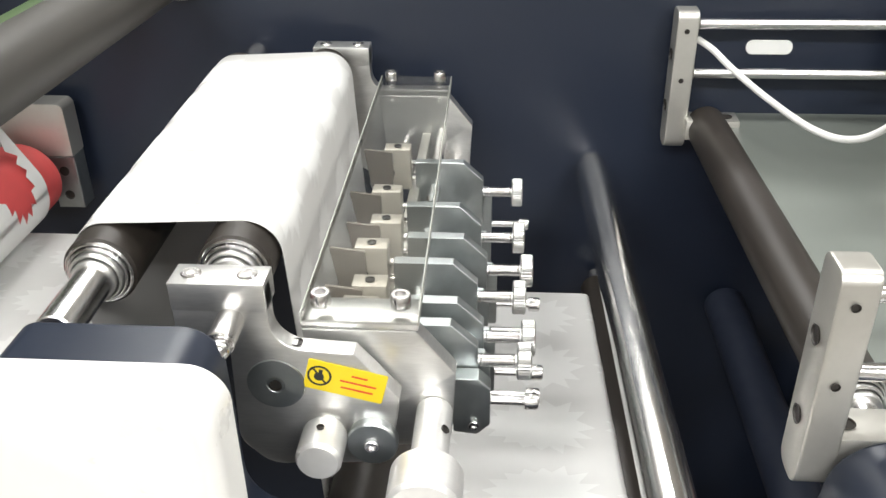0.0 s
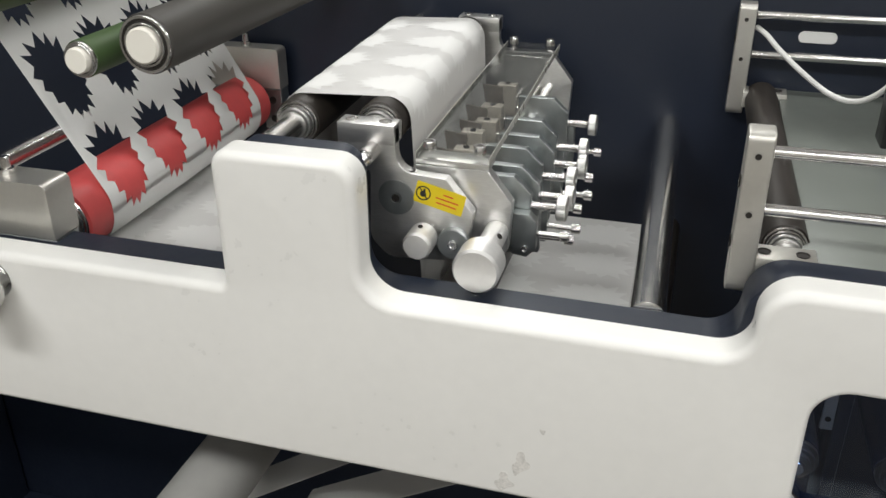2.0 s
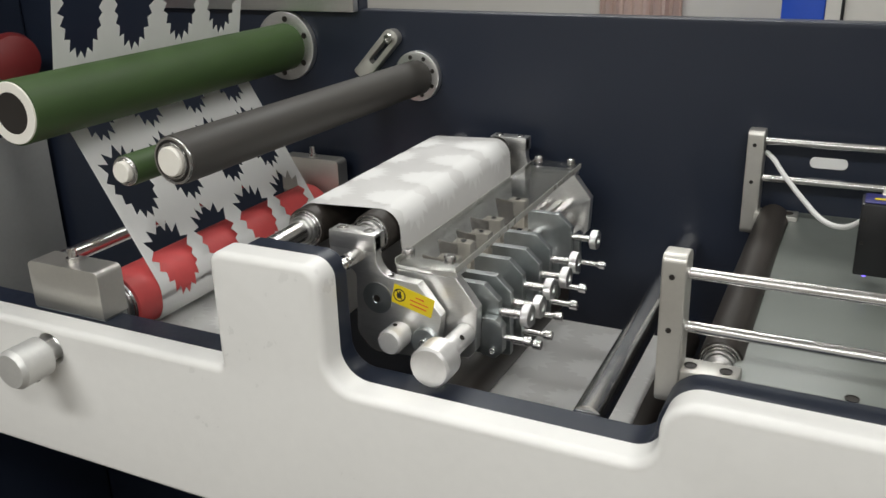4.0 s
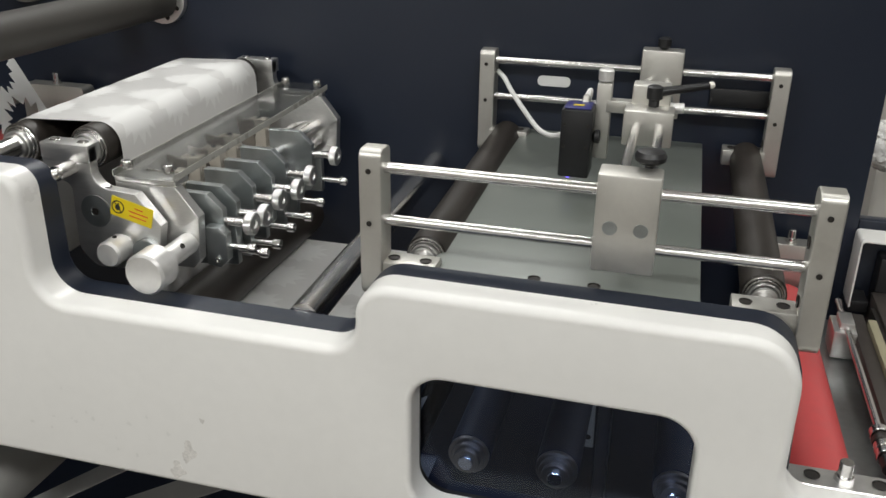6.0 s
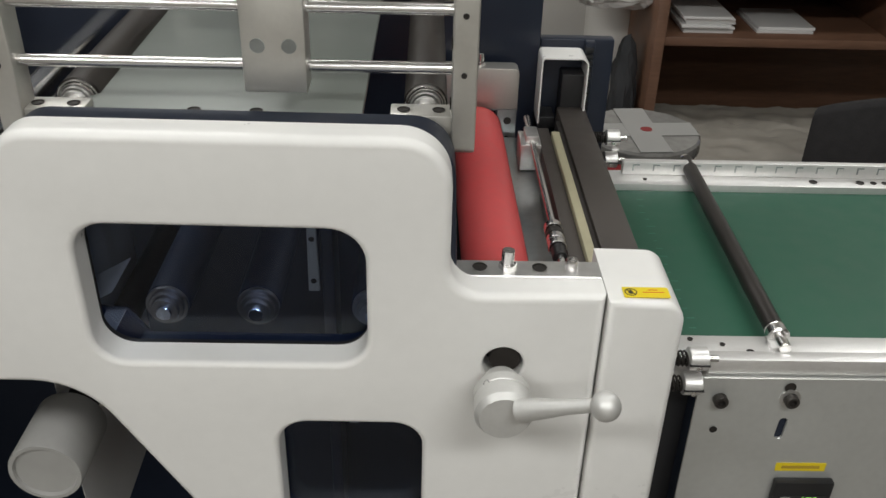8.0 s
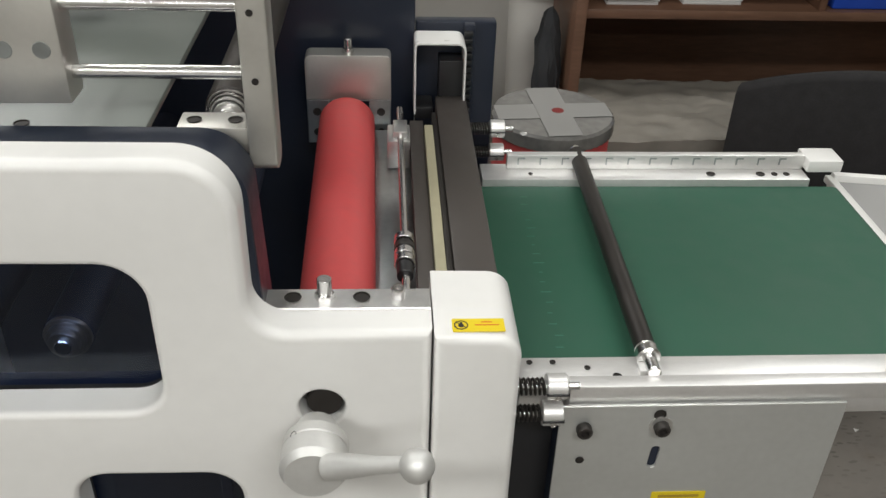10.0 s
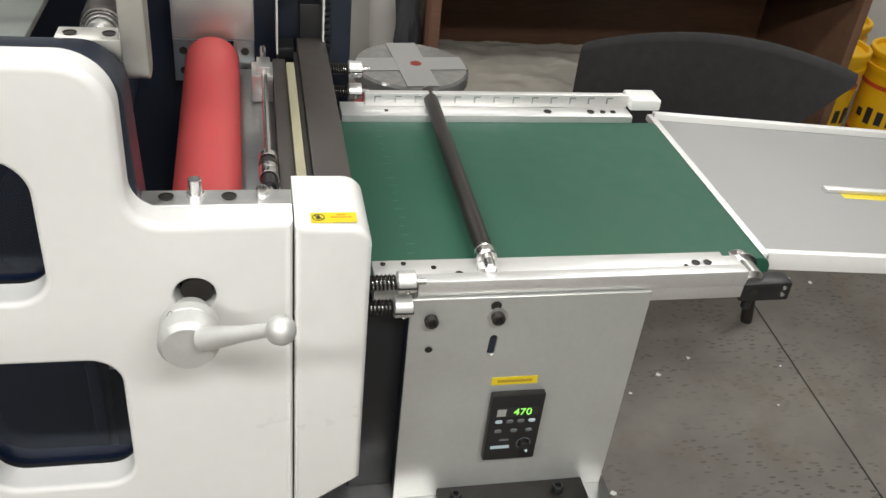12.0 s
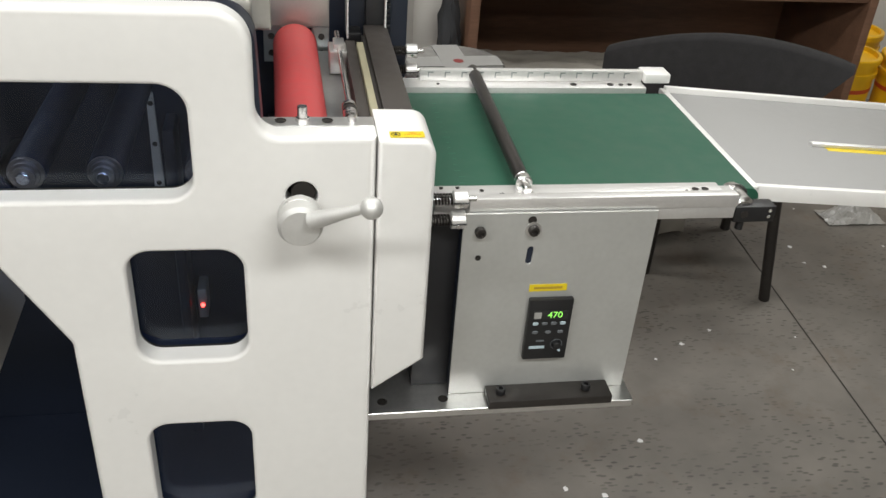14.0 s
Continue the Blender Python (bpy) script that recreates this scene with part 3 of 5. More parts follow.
# ---- rollers ----
def roller(name, x, z, r, y0, y1, material, label, shaft=0.012, ext=(0.05, 0.02), ring=True, cap=None, group="rollers", far_x=None):
    t = thing(name, label, "roller", group, (x, y0, z))
    t.rotation_euler = (0, 0, math.asin((x - far_x) / (y1 - y0)) if far_x is not None else 0)
    bm = B(); lathe(bm, (0, 0, 0), (0, 1, 0), [(0, r - 0.003), (0.0015, r), (y1 - y0 - 0.0015, r), (y1 - y0, r - 0.003)], 48)
    part("sleeve", bm, material, t)
    if ring:
        for r1, r0, a in ((0.93, 0.84, -0.002), (0.82, 0.75, -0.005), (0.72, 0.64, -0.009), (0.60, 0.40, -0.013)):
            bm = B(); lathe(bm, (0, a, 0), (0, 1, 0), [(0.006, r * r0), (0.0004, r * r0), (0, r * r0 + 0.0004), (0, r * r1 - 0.0008), (0.0009, r * r1), (0.006, r * r1)], 40)
            part("bearing_ring", bm, CHROME if r0 > 0.7 else STEEL, t)
    if shaft:
        bm = B(); cyl(bm, (0, -ext[0], 0), (0, y1 - y0 + ext[1], 0), shaft, 28, 0.001)
        part("shaft", bm, CHROME, t)
    if cap:
        bm = B(); lathe(bm, (0, -0.008, 0), (0, 1, 0), [(0, cap * 0.9), (0.002, cap), (0.008, cap)], 32)
        part("end_cap", bm, CAPWHITE, t, "white nylon end cap")
        for r1, r0, a in ((r * 0.95, r * 0.84, -0.0022), (cap * 1.22, cap * 1.06, -0.0035)):
            bm = B(); lathe(bm, (0, a, 0), (0, 1, 0), [(0.004, r0), (0, r0 + 0.0003), (0, r1 - 0.0005), (0.0008, r1), (0.004, r1)], 40); part("end_ring", bm, CHROME, t)
        # flat black disc: the shade between the end rings as colour
        bm = B(); lathe(bm, (0, -0.0004, 0), (0, 1, 0), [(0, r * 0.85), (0.002, r * 0.85)], 40); part("end_recess", bm, BLACK_STEEL_SHADE, t)
    return t


roller("idle_roller", -0.235, 1.2275, 0.0240, 0.474, 0.866, RUBBER, "black rubber idle roller under the label web", 0.0125, (0.07, 0.07), far_x=-0.246)
roller("idle_roller", -0.145, 1.2325, 0.0240, 0.473, 0.866, RUBBER, "black rubber idle roller under the label web", 0.010, (0.03, 0.03), far_x=-0.157)
roller("stripping_roller", -0.516, 1.0990, 0.0420, 0.428, 0.880, RED, "red rubber stripping roller carrying white waste paper", 0.014, (0.05, 0.02))
grey = roller("grey_roller", -0.332, 1.325, 0.0280, 0.376, 0.938, RUBBER_G, "dark grey rubber roller with a white end cap", 0, ring=False, cap=0.0170, far_x=-0.323)
roller("green_roller", -0.400, 1.308, 0.0180, 0.370, 0.935, GREEN_R, "slim green rubber roller with a white end cap", 0, ring=False, cap=0.0125)
thick = roller("green_roller", -0.556, 1.365, 0.039, 0.360, 0.932, GREEN_R, "thick green rubber roller flanged to the rear plate", 0, ring=False, far_x=-0.575)
bm = B(); lathe(bm, (0, -0.0015, 0), (0, 1, 0), [(0.004, 0.025), (0.0003, 0.025), (0, 0.0253), (0, 0.0365), (0.0008, 0.0372), (0.004, 0.0372)], 40); part("end_ring", bm, CAPWHITE, thick, "pale end ring")
# black disc painted in for the shade inside the hollow roller end
bm = B(); lathe(bm, (0, -0.0006, 0), (0, 1, 0), [(0, 0.0249), (0.002, 0.0249)], 40); part("end_recess", bm, BLACK_STEEL_SHADE, thick)
chrome_bar = roller("guide_bar", 0.136, 1.0985, 0.0172, 0.397, 0.941, BAR, "polished steel guide bar above the paper", 0, ring=False, far_x=0.124)
roller("guide_bar", -0.600, 1.152, 0.011, 0.397, 0.941, CHROME, "polished steel guide bar behind the red roller", 0, ring=False)
roller("knife_roller", -0.0745, 1.0115, 0.0315, 0.462, 0.885, RUBBER, "black roller under the slitting knives", 0.01, (0.03, 0.03))
roller("turning_roller", 0.138, 0.958, 0.0195, 0.47, 0.90, RUBBER, "black turning roller below the paper web", 0.01, (0.03, 0.03))
roller("table_roller", 0.249, 1.160, 0.021, 0.456, 0.918, RUBBER, "dark rubber roller beside the grey inspection table", 0.009, (0.03, 0.02), far_x=0.240)
roller("table_roller", 0.577, 1.159, 0.021, 0.462, 0.915, RUBBER, "dark rubber roller beside the grey inspection table", 0.009, (0.03, 0.02))
for x in (0.298, 0.397, 0.523):
    t = roller("lower_roller", x, 0.919, 0.0240, 0.466, 0.935, SHADED_ROLL, "dark lower roller with a steel bearing seen through a window", 0.0085, (0.020, 0.0), ring=False)
    for r1, r0, a in ((0.0232, 0.0205, -0.004), (0.0190, 0.0165, -0.010), (0.0150, 0.0095, -0.016)):
        bm = B(); lathe(bm, (0, a, 0), (0, 1, 0), [(0, r0), (0, r1 - 0.0006), (0.0008, r1), (0.006, r1), (0.006, r0)], 40); part("bearing_ring", bm, STEEL_SHADED, t)
red_right = roller("nip_roller", 0.659, 0.952, 0.0375, 0.398, 0.884, RED, "plain red rubber nip roller at the delivery end", 0.012, (0.0, 0.02), ring=False)


def flange(x, z, r, y, n, label):
    t = thing("flange", label, "flange", "roller flanges", (x, y, z))
    bm = B(); slab(bm, circle2(0, 0, r, 48), [circle2(0, 0, r * 0.5, 32)], -0.012, 0.0, "y", 0.0015, 2); part("disc", bm, STEEL, t)
    for i in range(n):
        a = 2 * math.pi * (i + 0.4) / n
        shade_hole(t, (r * 0.78 * math.cos(a), -0.0125, r * 0.78 * math.sin(a)), (0, -1, 0), r * 0.085)


flange(-0.576, 1.366, 0.058, 0.9415, 6, "round steel flange bolted to the navy plate")
flange(-0.323, 1.327, 0.040, 0.9415, 8, "round steel flange bolted to the navy plate")
arm = thing("slotted_arm", "slotted steel adjusting arm on the navy plate", "arm")
bm = B()
d = Vector((0.062, 0.075)).normalized(); nn = Vector((-d.y, d.x))
o = rpoly([(*(Vector((-0.428, 1.322)) + nn * 0.014), 0.004), (*(Vector((-0.428, 1.322)) - nn * 0.014), 0.004), (*(Vector((-0.358, 1.396)) - nn * 0.014), 0.013), (*(Vector((-0.358, 1.396)) + nn * 0.014), 0.013)])
hl = rpoly([(*(Vector((-0.405, 1.346)) + nn * 0.005), 0.004), (*(Vector((-0.405, 1.346)) - nn * 0.005), 0.004), (*(Vector((-0.363, 1.390)) - nn * 0.005), 0.004), (*(Vector((-0.363, 1.390)) + nn * 0.005), 0.004)])
slab(bm, o, [hl], 0.925, 0.9415, "y", 0.001, 2); part("arm_plate", bm, NICKEL, arm)
socket_screw(arm, (-0.367, 0.926, 1.386), (0, -1, 0), 0.008, 0.008)


def bearing_bracket(x, y, z, w, label, yd=0.03):
    """A block bracket that clamps a roller's bearing between a cap and a lower plate."""
    t = thing("bearing_bracket", label, "bracket", "bearing brackets", (x, y, z))
    bm = B(); slab(bm, rpoly([(-w / 2, 0), (w / 2, 0), (w / 2, 0.062, 0.008), (-w / 2, 0.062, 0.008)]), [], 0, yd, "y", 0.001, 2); part("cap_block", bm, NICKEL, t)
    bm = B(); slab(bm, rpoly([(-w / 2, -0.065), (-w * 0.24, -0.065), (-w * 0.24, -0.003), (w * 0.24, -0.003), (w * 0.24, -0.065), (w / 2, -0.065), (w / 2, -0.001), (-w / 2, -0.001)]), [], 0.001, yd - 0.002, "y", 0.001, 1)
    part("yoke", bm, STEEL_D, t)
    for sx in (-1, 1):
        for sz in (-0.018, -0.048):
            shade_hole(t, (sx * w * 0.38, 0.001, sz), (0, -1, 0), 0.0055)
    bm = B(); lathe(bm, (0, yd / 2, 0.062), (0, 0, 1), [(0, 0.008), (0.006, 0.008), (0.006, 0.0055), (0.018, 0.0055), (0.019, 0.004)], 12); part("set_bolt", bm, CHROME, t)
    return t


bearing_bracket(-0.521, 0.893, 1.120, 0.118, "nickel bearing bracket holding the red roller at the navy plate")
bearing_bracket(-0.529, 0.364, 1.1125, 0.120, "nickel bearing bracket holding the red roller on the front plate", 0.04)
bearing_bracket(0.655, 0.892, 0.982, 0.114, "nickel bearing bracket behind the plain red roller")


# ---- slitting unit ----
slitter = thing("slitting_unit", "steel slitting unit with six knife holders and knurled knobs", "slitter", at=(0, 0, 0))
SIDE = rpoly([(-0.172, 1.248, 0.002), (-0.114, 1.248, 0.002), (-0.114, 1.204, 0.020), (-0.064, 1.201, 0.002), (-0.037, 1.168, 0.002), (-0.041, 1.140, 0.008), (-0.062, 1.114, 0.01), (-0.124, 1.110, 0.02), (-0.143, 1.130, 0.02), (-0.140, 1.205, 0.01), (-0.172, 1.212, 0.004)])
for y0, y1 in ((0.429, 0.443), (0.882, 0.896)):
    sh = Vector((-0.002, 0.003)) if y0 > 0.6 else Vector((0, 0))
    bm = B(); slab(bm, [p + sh for p in SIDE], [], y0, y1, "y", 0.0012, 2)
    part("side_bracket", bm, STEEL, slitter)
    bm = B(); box(bm, -0.172 + sh.x, -0.114 + sh.x, y0 - 0.001, y1 + 0.008, 1.230 + sh.y, 1.2495 + sh.y, 0.0012); part("bracket_cap", bm, STEEL, slitter)
    for x in (-0.160, -0.126):
        socket_screw(slitter, (x + sh.x, (y0 + y1) / 2 + 0.003, 1.247 + sh.y), (0, 0, 1), 0.0062, 0.004)
    shade_hole(slitter, (-0.100, y0 + 0.007, 1.2035), (0, 0, 1), 0.004)
END = rpoly([(-0.100, 1.206, 0.001), (-0.028, 1.206, 0.002), (-0.003, 1.174, 0.002), (-0.006, 1.124, 0.002), (-0.014, 1.114, 0.004), (-0.090, 1.112, 0.004)])


def skewed(bm):
    """Lean the bars and the guard with the frame, which stands a little out of square."""
    for v in bm.verts:
        v.co.x -= 0.0065 * (v.co.y - 0.45) / 0.43
    return bm


for y0, y1 in ((0.448, 0.463), (0.869, 0.884)):
    bm = B(); slab(bm, END, [], y0, y1, "y", 0.0012, 2); part("end_plate", skewed(bm), STEEL, slitter)
    bm = B(); box(bm, -0.100, -0.026, y0, y1 + (0.012 if y0 < 0.6 else 0), 1.2062, 1.2125, 0.001); part("clamp_strip", skewed(bm), STEEL, slitter)
bm = B(); box(bm, -0.098, -0.026, 0.444, 0.890, 1.2130, 1.2200, 0.0006, 1)
part("guard", skewed(bm), ACRYLIC, slitter, "clear acrylic guard plate over the knives").visible_shadow = False
for x in (-0.0984, -0.0256):
    bm = B(); box(bm, x - 0.0004, x + 0.0004, 0.444, 0.890, 1.2128, 1.2202); part("guard_edge", skewed(bm), MILKY, slitter, "milky cut edge of the acrylic guard")
for x in (-0.087, -0.037):
    for y in (0.455, 0.879):
        socket_screw(slitter, (x - 0.0065 * (y - 0.45) / 0.43, y, 1.2200), (0, 0, 1), 0.0065, 0.009)
# discs, knobs and sticker on the front bracket
bm = B(); lathe(bm, (-0.114, 0.429, 1.177), (0, -1, 0), [(0, 0.0185), (0.0012, 0.018), (0.0014, 0.006), (0.0006, 0.005)], 40); part("cover_disc", bm, STEEL_D, slitter, "dark steel disc with a socket")
shade_hole(slitter, (-0.114, 0.4275, 1.177), (0, -1, 0), 0.004)
bm = B(); lathe(bm, (-0.055, 0.429, 1.136), (0, -1, 0), [(0, 0.0165), (0.006, 0.0165), (0.007, 0.0155), (0.007, 0.0)], 40); part("washer", bm, STEEL_D, slitter)
socket_screw(slitter, (-0.055, 0.423, 1.136), (0, -1, 0), 0.0048, 0.004)
bm = B(); lathe(bm, (-0.085, 0.429, 1.141), (0, -1, 0), [(0, 0.0115), (0.004, 0.0115), (0.005, 0.0145), (0.028, 0.0145), (0.031, 0.0125), (0.031, 0.0)], 120, 0.008); part("small_knob", bm, ALU, slitter, "knurled aluminium adjusting knob")
shade_hole(slitter, (-0.085, 0.414, 1.1555), (0, 0, 1), 0.0024)
bm = B(); cyl(bm, (-0.017, 0.448, 1.144), (-0.017, 0.384, 1.144), 0.0118, 36); part("knob_shaft", bm, ALU, slitter)
bm = B(); lathe(bm, (-0.017, 0.390, 1.144), (0, -1, 0), [(0, 0.018), (0.002, 0.0222), (0.028, 0.0222), (0.031, 0.0200), (0.0312, 0.0)], 160, 0.006); part("large_knob", bm, ALU, slitter, "large knurled aluminium handwheel knob")
shade_hole(slitter, (-0.0085, 0.420, 1.1524), (0.7, 0, 0.7), 0.003)
warning_sticker(slitter, Matrix.Translation((-0.070, 0.4285, 1.181)) @ pose(0, 0, 0, 90, 0, 0) @ pose(0, 0, 0, 0, 0, -14), 0.050, 0.0225, 3)
bm = B(); cyl(bm, (-0.137, 0.431, 1.224), (-0.135, 0.400, 1.226), 0.0085); part("stop_pin", bm, CHROME, slitter)
bm = B(); sphere(bm, (-0.134, 0.396, 1.226), 0.0065); part("pin_end", bm, CHROME, slitter)
# cross bars on which the holders slide
for x, z, r in ((-0.035, 1.165, 0.006), (-0.035, 1.140, 0.008), (-0.020, 1.124, 0.009)):
    bm = B(); cyl(bm, (x, 0.463, z), (x, 0.870, z), r); part("cross_bar", skewed(bm), CHROME, slitter)

bm = B(); box(bm, -0.0615, -0.0525, 0.466, 0.868, 1.150, 1.166, 0.001); part("slide_bar", bm, NICKEL, slitter)
bm = B(); cyl(bm, (-0.078, 0.464, 1.160), (-0.078, 0.868, 1.160), 0.004, 16); part("blade_shaft", bm, CHROME, slitter)

holder = thing("knife_holder", "steel knife holder with a knurled knob and a clamping screw", "knife holder", "knife holders", (0, 0.481, 0))
bm = B()
slab(bm, rpoly([(-0.052, 1.118, 0.001), (-0.052, 1.191, 0.001), (-0.008, 1.191, 0.001), (0.010, 1.174, 0.001), (0.010, 1.118, 0.003), (0.002, 1.108, 0.002), (-0.03, 1.106, 0.002)]), [], -0.004, 0.006, "y", 0.0009, 2)
part("holder_plate", bm, STEEL_D, holder)
bm = B(); slab(bm, rpoly([(-0.02, 1.158, 0.001), (0.014, 1.158, 0.001), (0.018, 1.150, 0.001), (0.018, 1.104, 0.002), (-0.012, 1.104, 0.002)]), [], 0.0085, 0.018, "y", 0.0008, 2); part("clamp_plate", bm, STEEL_D, holder)
bm = B(); box(bm, -0.080, -0.056, -0.006, 0.010, 1.165, 1.204, 0.0008); kb = part("knife_block", bm, BLOCK, holder)
shade_hole(kb, (-0.074, -0.006, 1.182), (0, -1, 0), 0.0035)
shade_hole(kb, (-0.068, 0.002, 1.204), (0, 0, 1), 0.0035)
bm = B(); slab(bm, rpoly([(-0.092, 1.168), (-0.072, 1.162), (-0.072, 1.202, 0.001), (-0.098, 1.205, 0.001)]), [], -0.008, -0.0055, "y", 0.0003, 1); part("blade_guard", bm, SMOKED, holder)
bm = B(); slab(bm, circle2(-0.082, 1.172, 0.0125, 36), [], -0.0052, -0.0040, "y", 0.0003, 1); part("blade", bm, CHROME, holder)
for z in (1.188, 1.174):
    bm = B(); cyl(bm, (-0.062, 0.002, z), (-0.052, 0.002, z), 0.003, 16); part("guide_pin", bm, CHROME, holder)
bm = B()
lathe(bm, (0.010, 0.002, 1.160), (1, 0, 0), [(0, 0.0042)] + [(0.0015 + i * 0.0020 + a, r) for i in range(12) for a, r in ((0, 0.0042), (0.0007, 0.0051), (0.0013, 0.0042))] + [(0.028, 0.0042)], 20)
part("threaded_rod", bm, CHROME, holder)
bm = B(); lathe(bm, (0.036, 0.002, 1.160), (1, 0, 0), [(0, 0.0115), (0.001, 0.0128), (0.009, 0.0128), (0.010, 0.0115), (0.010, 0.005), (0.008, 0.004)], 72, 0.03); part("knurled_knob", bm, KNURL, holder)
bm = B(); cyl(bm, (0.018, 0.0135, 1.121), (0.046, 0.0135, 1.121), 0.0032, 16)
part("screw_shank", bm, CHROME, holder)
socket_screw(holder, (0.044, 0.0135, 1.121), (1, 0, 0), 0.0058, 0.009)
for y, dx in ((0.508, 0.003), (0.560, -0.003), (0.599, 0.003), (0.652, -0.003), (0.739, -0.004)):
    copy_thing(holder, pose(dx, y, 0))
first = thing("front_stop", "chamfered steel stop plate with one long screw", "stop plate", at=(0, 0.4665, 0))
bm = B(); slab(bm, rpoly([(-0.006, 1.113, 0.002), (-0.006, 1.158, 0.001), (0.011, 1.158, 0.001), (0.019, 1.150, 0.001), (0.019, 1.120, 0.002), (0.010, 1.111, 0.002)]), [], -0.003, 0.010, "y", 0.0009, 2); part("stop_plate", bm, STEEL_D, first)
bm = B(); cyl(bm, (0.019, 0.004, 1.136), (0.044, 0.004, 1.136), 0.0032, 16); part("screw_shank", bm, CHROME, first)
socket_screw(first, (0.042, 0.004, 1.136), (1, 0, 0), 0.0058, 0.009)
socket_screw(first, (0.008, -0.003, 1.1205), (0, -1, 0), 0.0036, 0.003)

# ---- inspection table and its rail frame ----
bm = B(); box(bm, 0.262, 0.519, 0.397, 0.9405, 1.158, 1.1655, 0.0015)
table_plate = tagged(part("inspection_table", bm, TABLE), "smooth grey-green inspection table between two rollers", "table plate")
for x in (0.366, 0.4225):
    shade_hole(table_plate, (x, 0.4205, 1.1655), (0, 0, 1), 0.0062, "bolt_hole")
rail = thing("rail_frame", "nickel-plated rail frame with four uprights and steel rods", "rail frame")
for x0, y0, sgn in ((0.199, 0.399, 1), (0.600, 0.397, 1), (0.197, 0.908, 1), (0.597, 0.897, 1)):
    bm = B()
    slab(bm, rpoly([(y0, 1.135, 0.011), (y0 + 0.030, 1.135, 0.011), (y0 + 0.030, 1.284, 0.008), (y0, 1.284, 0.008)]), [], x0, x0 + 0.022, "x", 0.0016, 2)
    up = part("upright", bm, NICKEL, rail)
    for z in (1.264, 1.212):
        shade_hole(up, (x0 + 0.010, y0 - 0.0002, z), (0, -1, 0), 0.0026)
    shade_hole(up, (x0 - 0.0002, y0 + 0.015, 1.236), (-1, 0, 0), 0.006); shade_hole(up, (x0 - 0.0002, y0 + 0.015, 1.180), (-1, 0, 0), 0.006)
for y, zo in ((0.412, 0.0), (0.915, 0.005)):
    for z in (1.265, 1.213):
        bm = B(); cyl(bm, (0.220, y, z + zo), (0.606, y, z + zo), 0.0054, 24); part("rod", bm, CHROME, rail)
for x0 in (0.216, 0.545):
    for y0 in (0.410, 0.904):
        bm = B(); box(bm, x0, x0 + 0.056, y0 - 0.008, y0 + 0.022, 1.150, 1.1715, 0.0015); blk = part("bearing_block", bm, NICKEL, rail)
        for dx in (0.012, 0.044):
            shade_hole(blk, (x0 + dx, y0 + 0.006, 1.1715), (0, 0, 1), 0.0058)
car = thing("sensor_carriage", "nickel-plated sliding carriage with a clamp lever and cross rods", "carriage")
for y0, y1, z0, z1, x0, x1 in ((0.396, 0.428, 1.193, 1.284, 0.419, 0.474), (0.897, 0.925, 1.208, 1.300, 0.424, 0.480)):
    bm = B(); box(bm, x0, x1, y0, y1, z0, z1, 0.002, 2); part("block", bm, NICKEL, car)
    for x in (x0 + 0.014, x0 + 0.041):
        bm = B(); lathe(bm, (x, y0, 1.235), (0, -1, 0), [(0, 0.0066), (0.0008, 0.0062), (0.0008, 0.0)], 24); part("screw_plug", bm, STEEL_D, car)
for x in (0.436, 0.462):
    bm = B(); cyl(bm, (x, 0.428, 1.258), (x, 0.897, 1.258), 0.0052, 20); part("cross_rod", bm, CHROME, car)
bm = B(); box(bm, 0.421, 0.476, 0.655, 0.690, 1.236, 1.276, 0.0015); part("middle_clamp", bm, NICKEL, car)
bm = B(); box(bm, 0.427, 0.470, 0.688, 0.715, 1.252, 1.298, 0.0015); part("middle_block", bm, NICKEL, car)
bm = B(); box(bm, 0.398, 0.430, 0.694, 0.712, 1.262, 1.276, 0.001); part("side_arm", bm, NICKEL, car)
bm = B(); cyl(bm, (0.470, 0.700, 1.272), (0.486, 0.700, 1.272), 0.006); part("side_knob", bm, ALU, car)
bm = B(); lathe(bm, (0.452, 0.684, 1.276), (0, 0, 1), [(0, 0.006), (0.008, 0.006), (0.009, 0.009), (0.022, 0.009), (0.024, 0.006)], 20)
lathe(bm, (0.452, 0.684, 1.292), Vector((0.062, 0.012, 0.010)), [(0, 0.006), (0.02, 0.0048), (0.06, 0.004), (0.064, 0.002)], 16)
part("clamp_lever", bm, BLACK, car, "black plastic clamping lever")
bm = B(); sphere(bm, (0.5125, 0.696, 1.302), 0.0042); part("lever_tip", bm, CAPWHITE, car, "white lever tip")
bm = B(); lathe(bm, (0.461, 0.427, 1.283), (0, 0, 1), [(0, 0.004), (0.004, 0.004), (0.005, 0.009), (0.008, 0.0135), (0.012, 0.0142), (0.016, 0.012), (0.0175, 0.006), (0.0178, 0.0)], 28); part("mushroom_knob", bm, BLACK, car, "black mushroom knob")
bm = B(); lathe(bm, (0.452, 0.91, 1.300), (0, 0, 1), [(0, 0.004), (0.005, 0.009), (0.014, 0.009), (0.016, 0.006)], 20); part("rear_knob", bm, BLACK, car)
sensor = thing("mark_sensor", "black print-mark sensor hanging from a nickel post", "sensor")
bm = B(); box(bm, 0.350, 0.386, 0.664, 0.704, 1.188, 1.270, 0.0025); part("housing", bm, BLACK, sensor)
bm = B(); box(bm, 0.353, 0.383, 0.666, 0.702, 1.2702, 1.2712, 0.0003); part("top_label", bm, SENSOR_BLUE, sensor, "dark blue label")
bm = B(); box(bm, 0.362, 0.374, 0.678, 0.684, 1.2713, 1.2718); part("print_bar", bm, YELLOW, sensor)
for x in (0.355, 0.381):
    for z in (1.252, 1.226):
        shade_hole(sensor, (x, 0.6638, z), (0, -1, 0), 0.002)
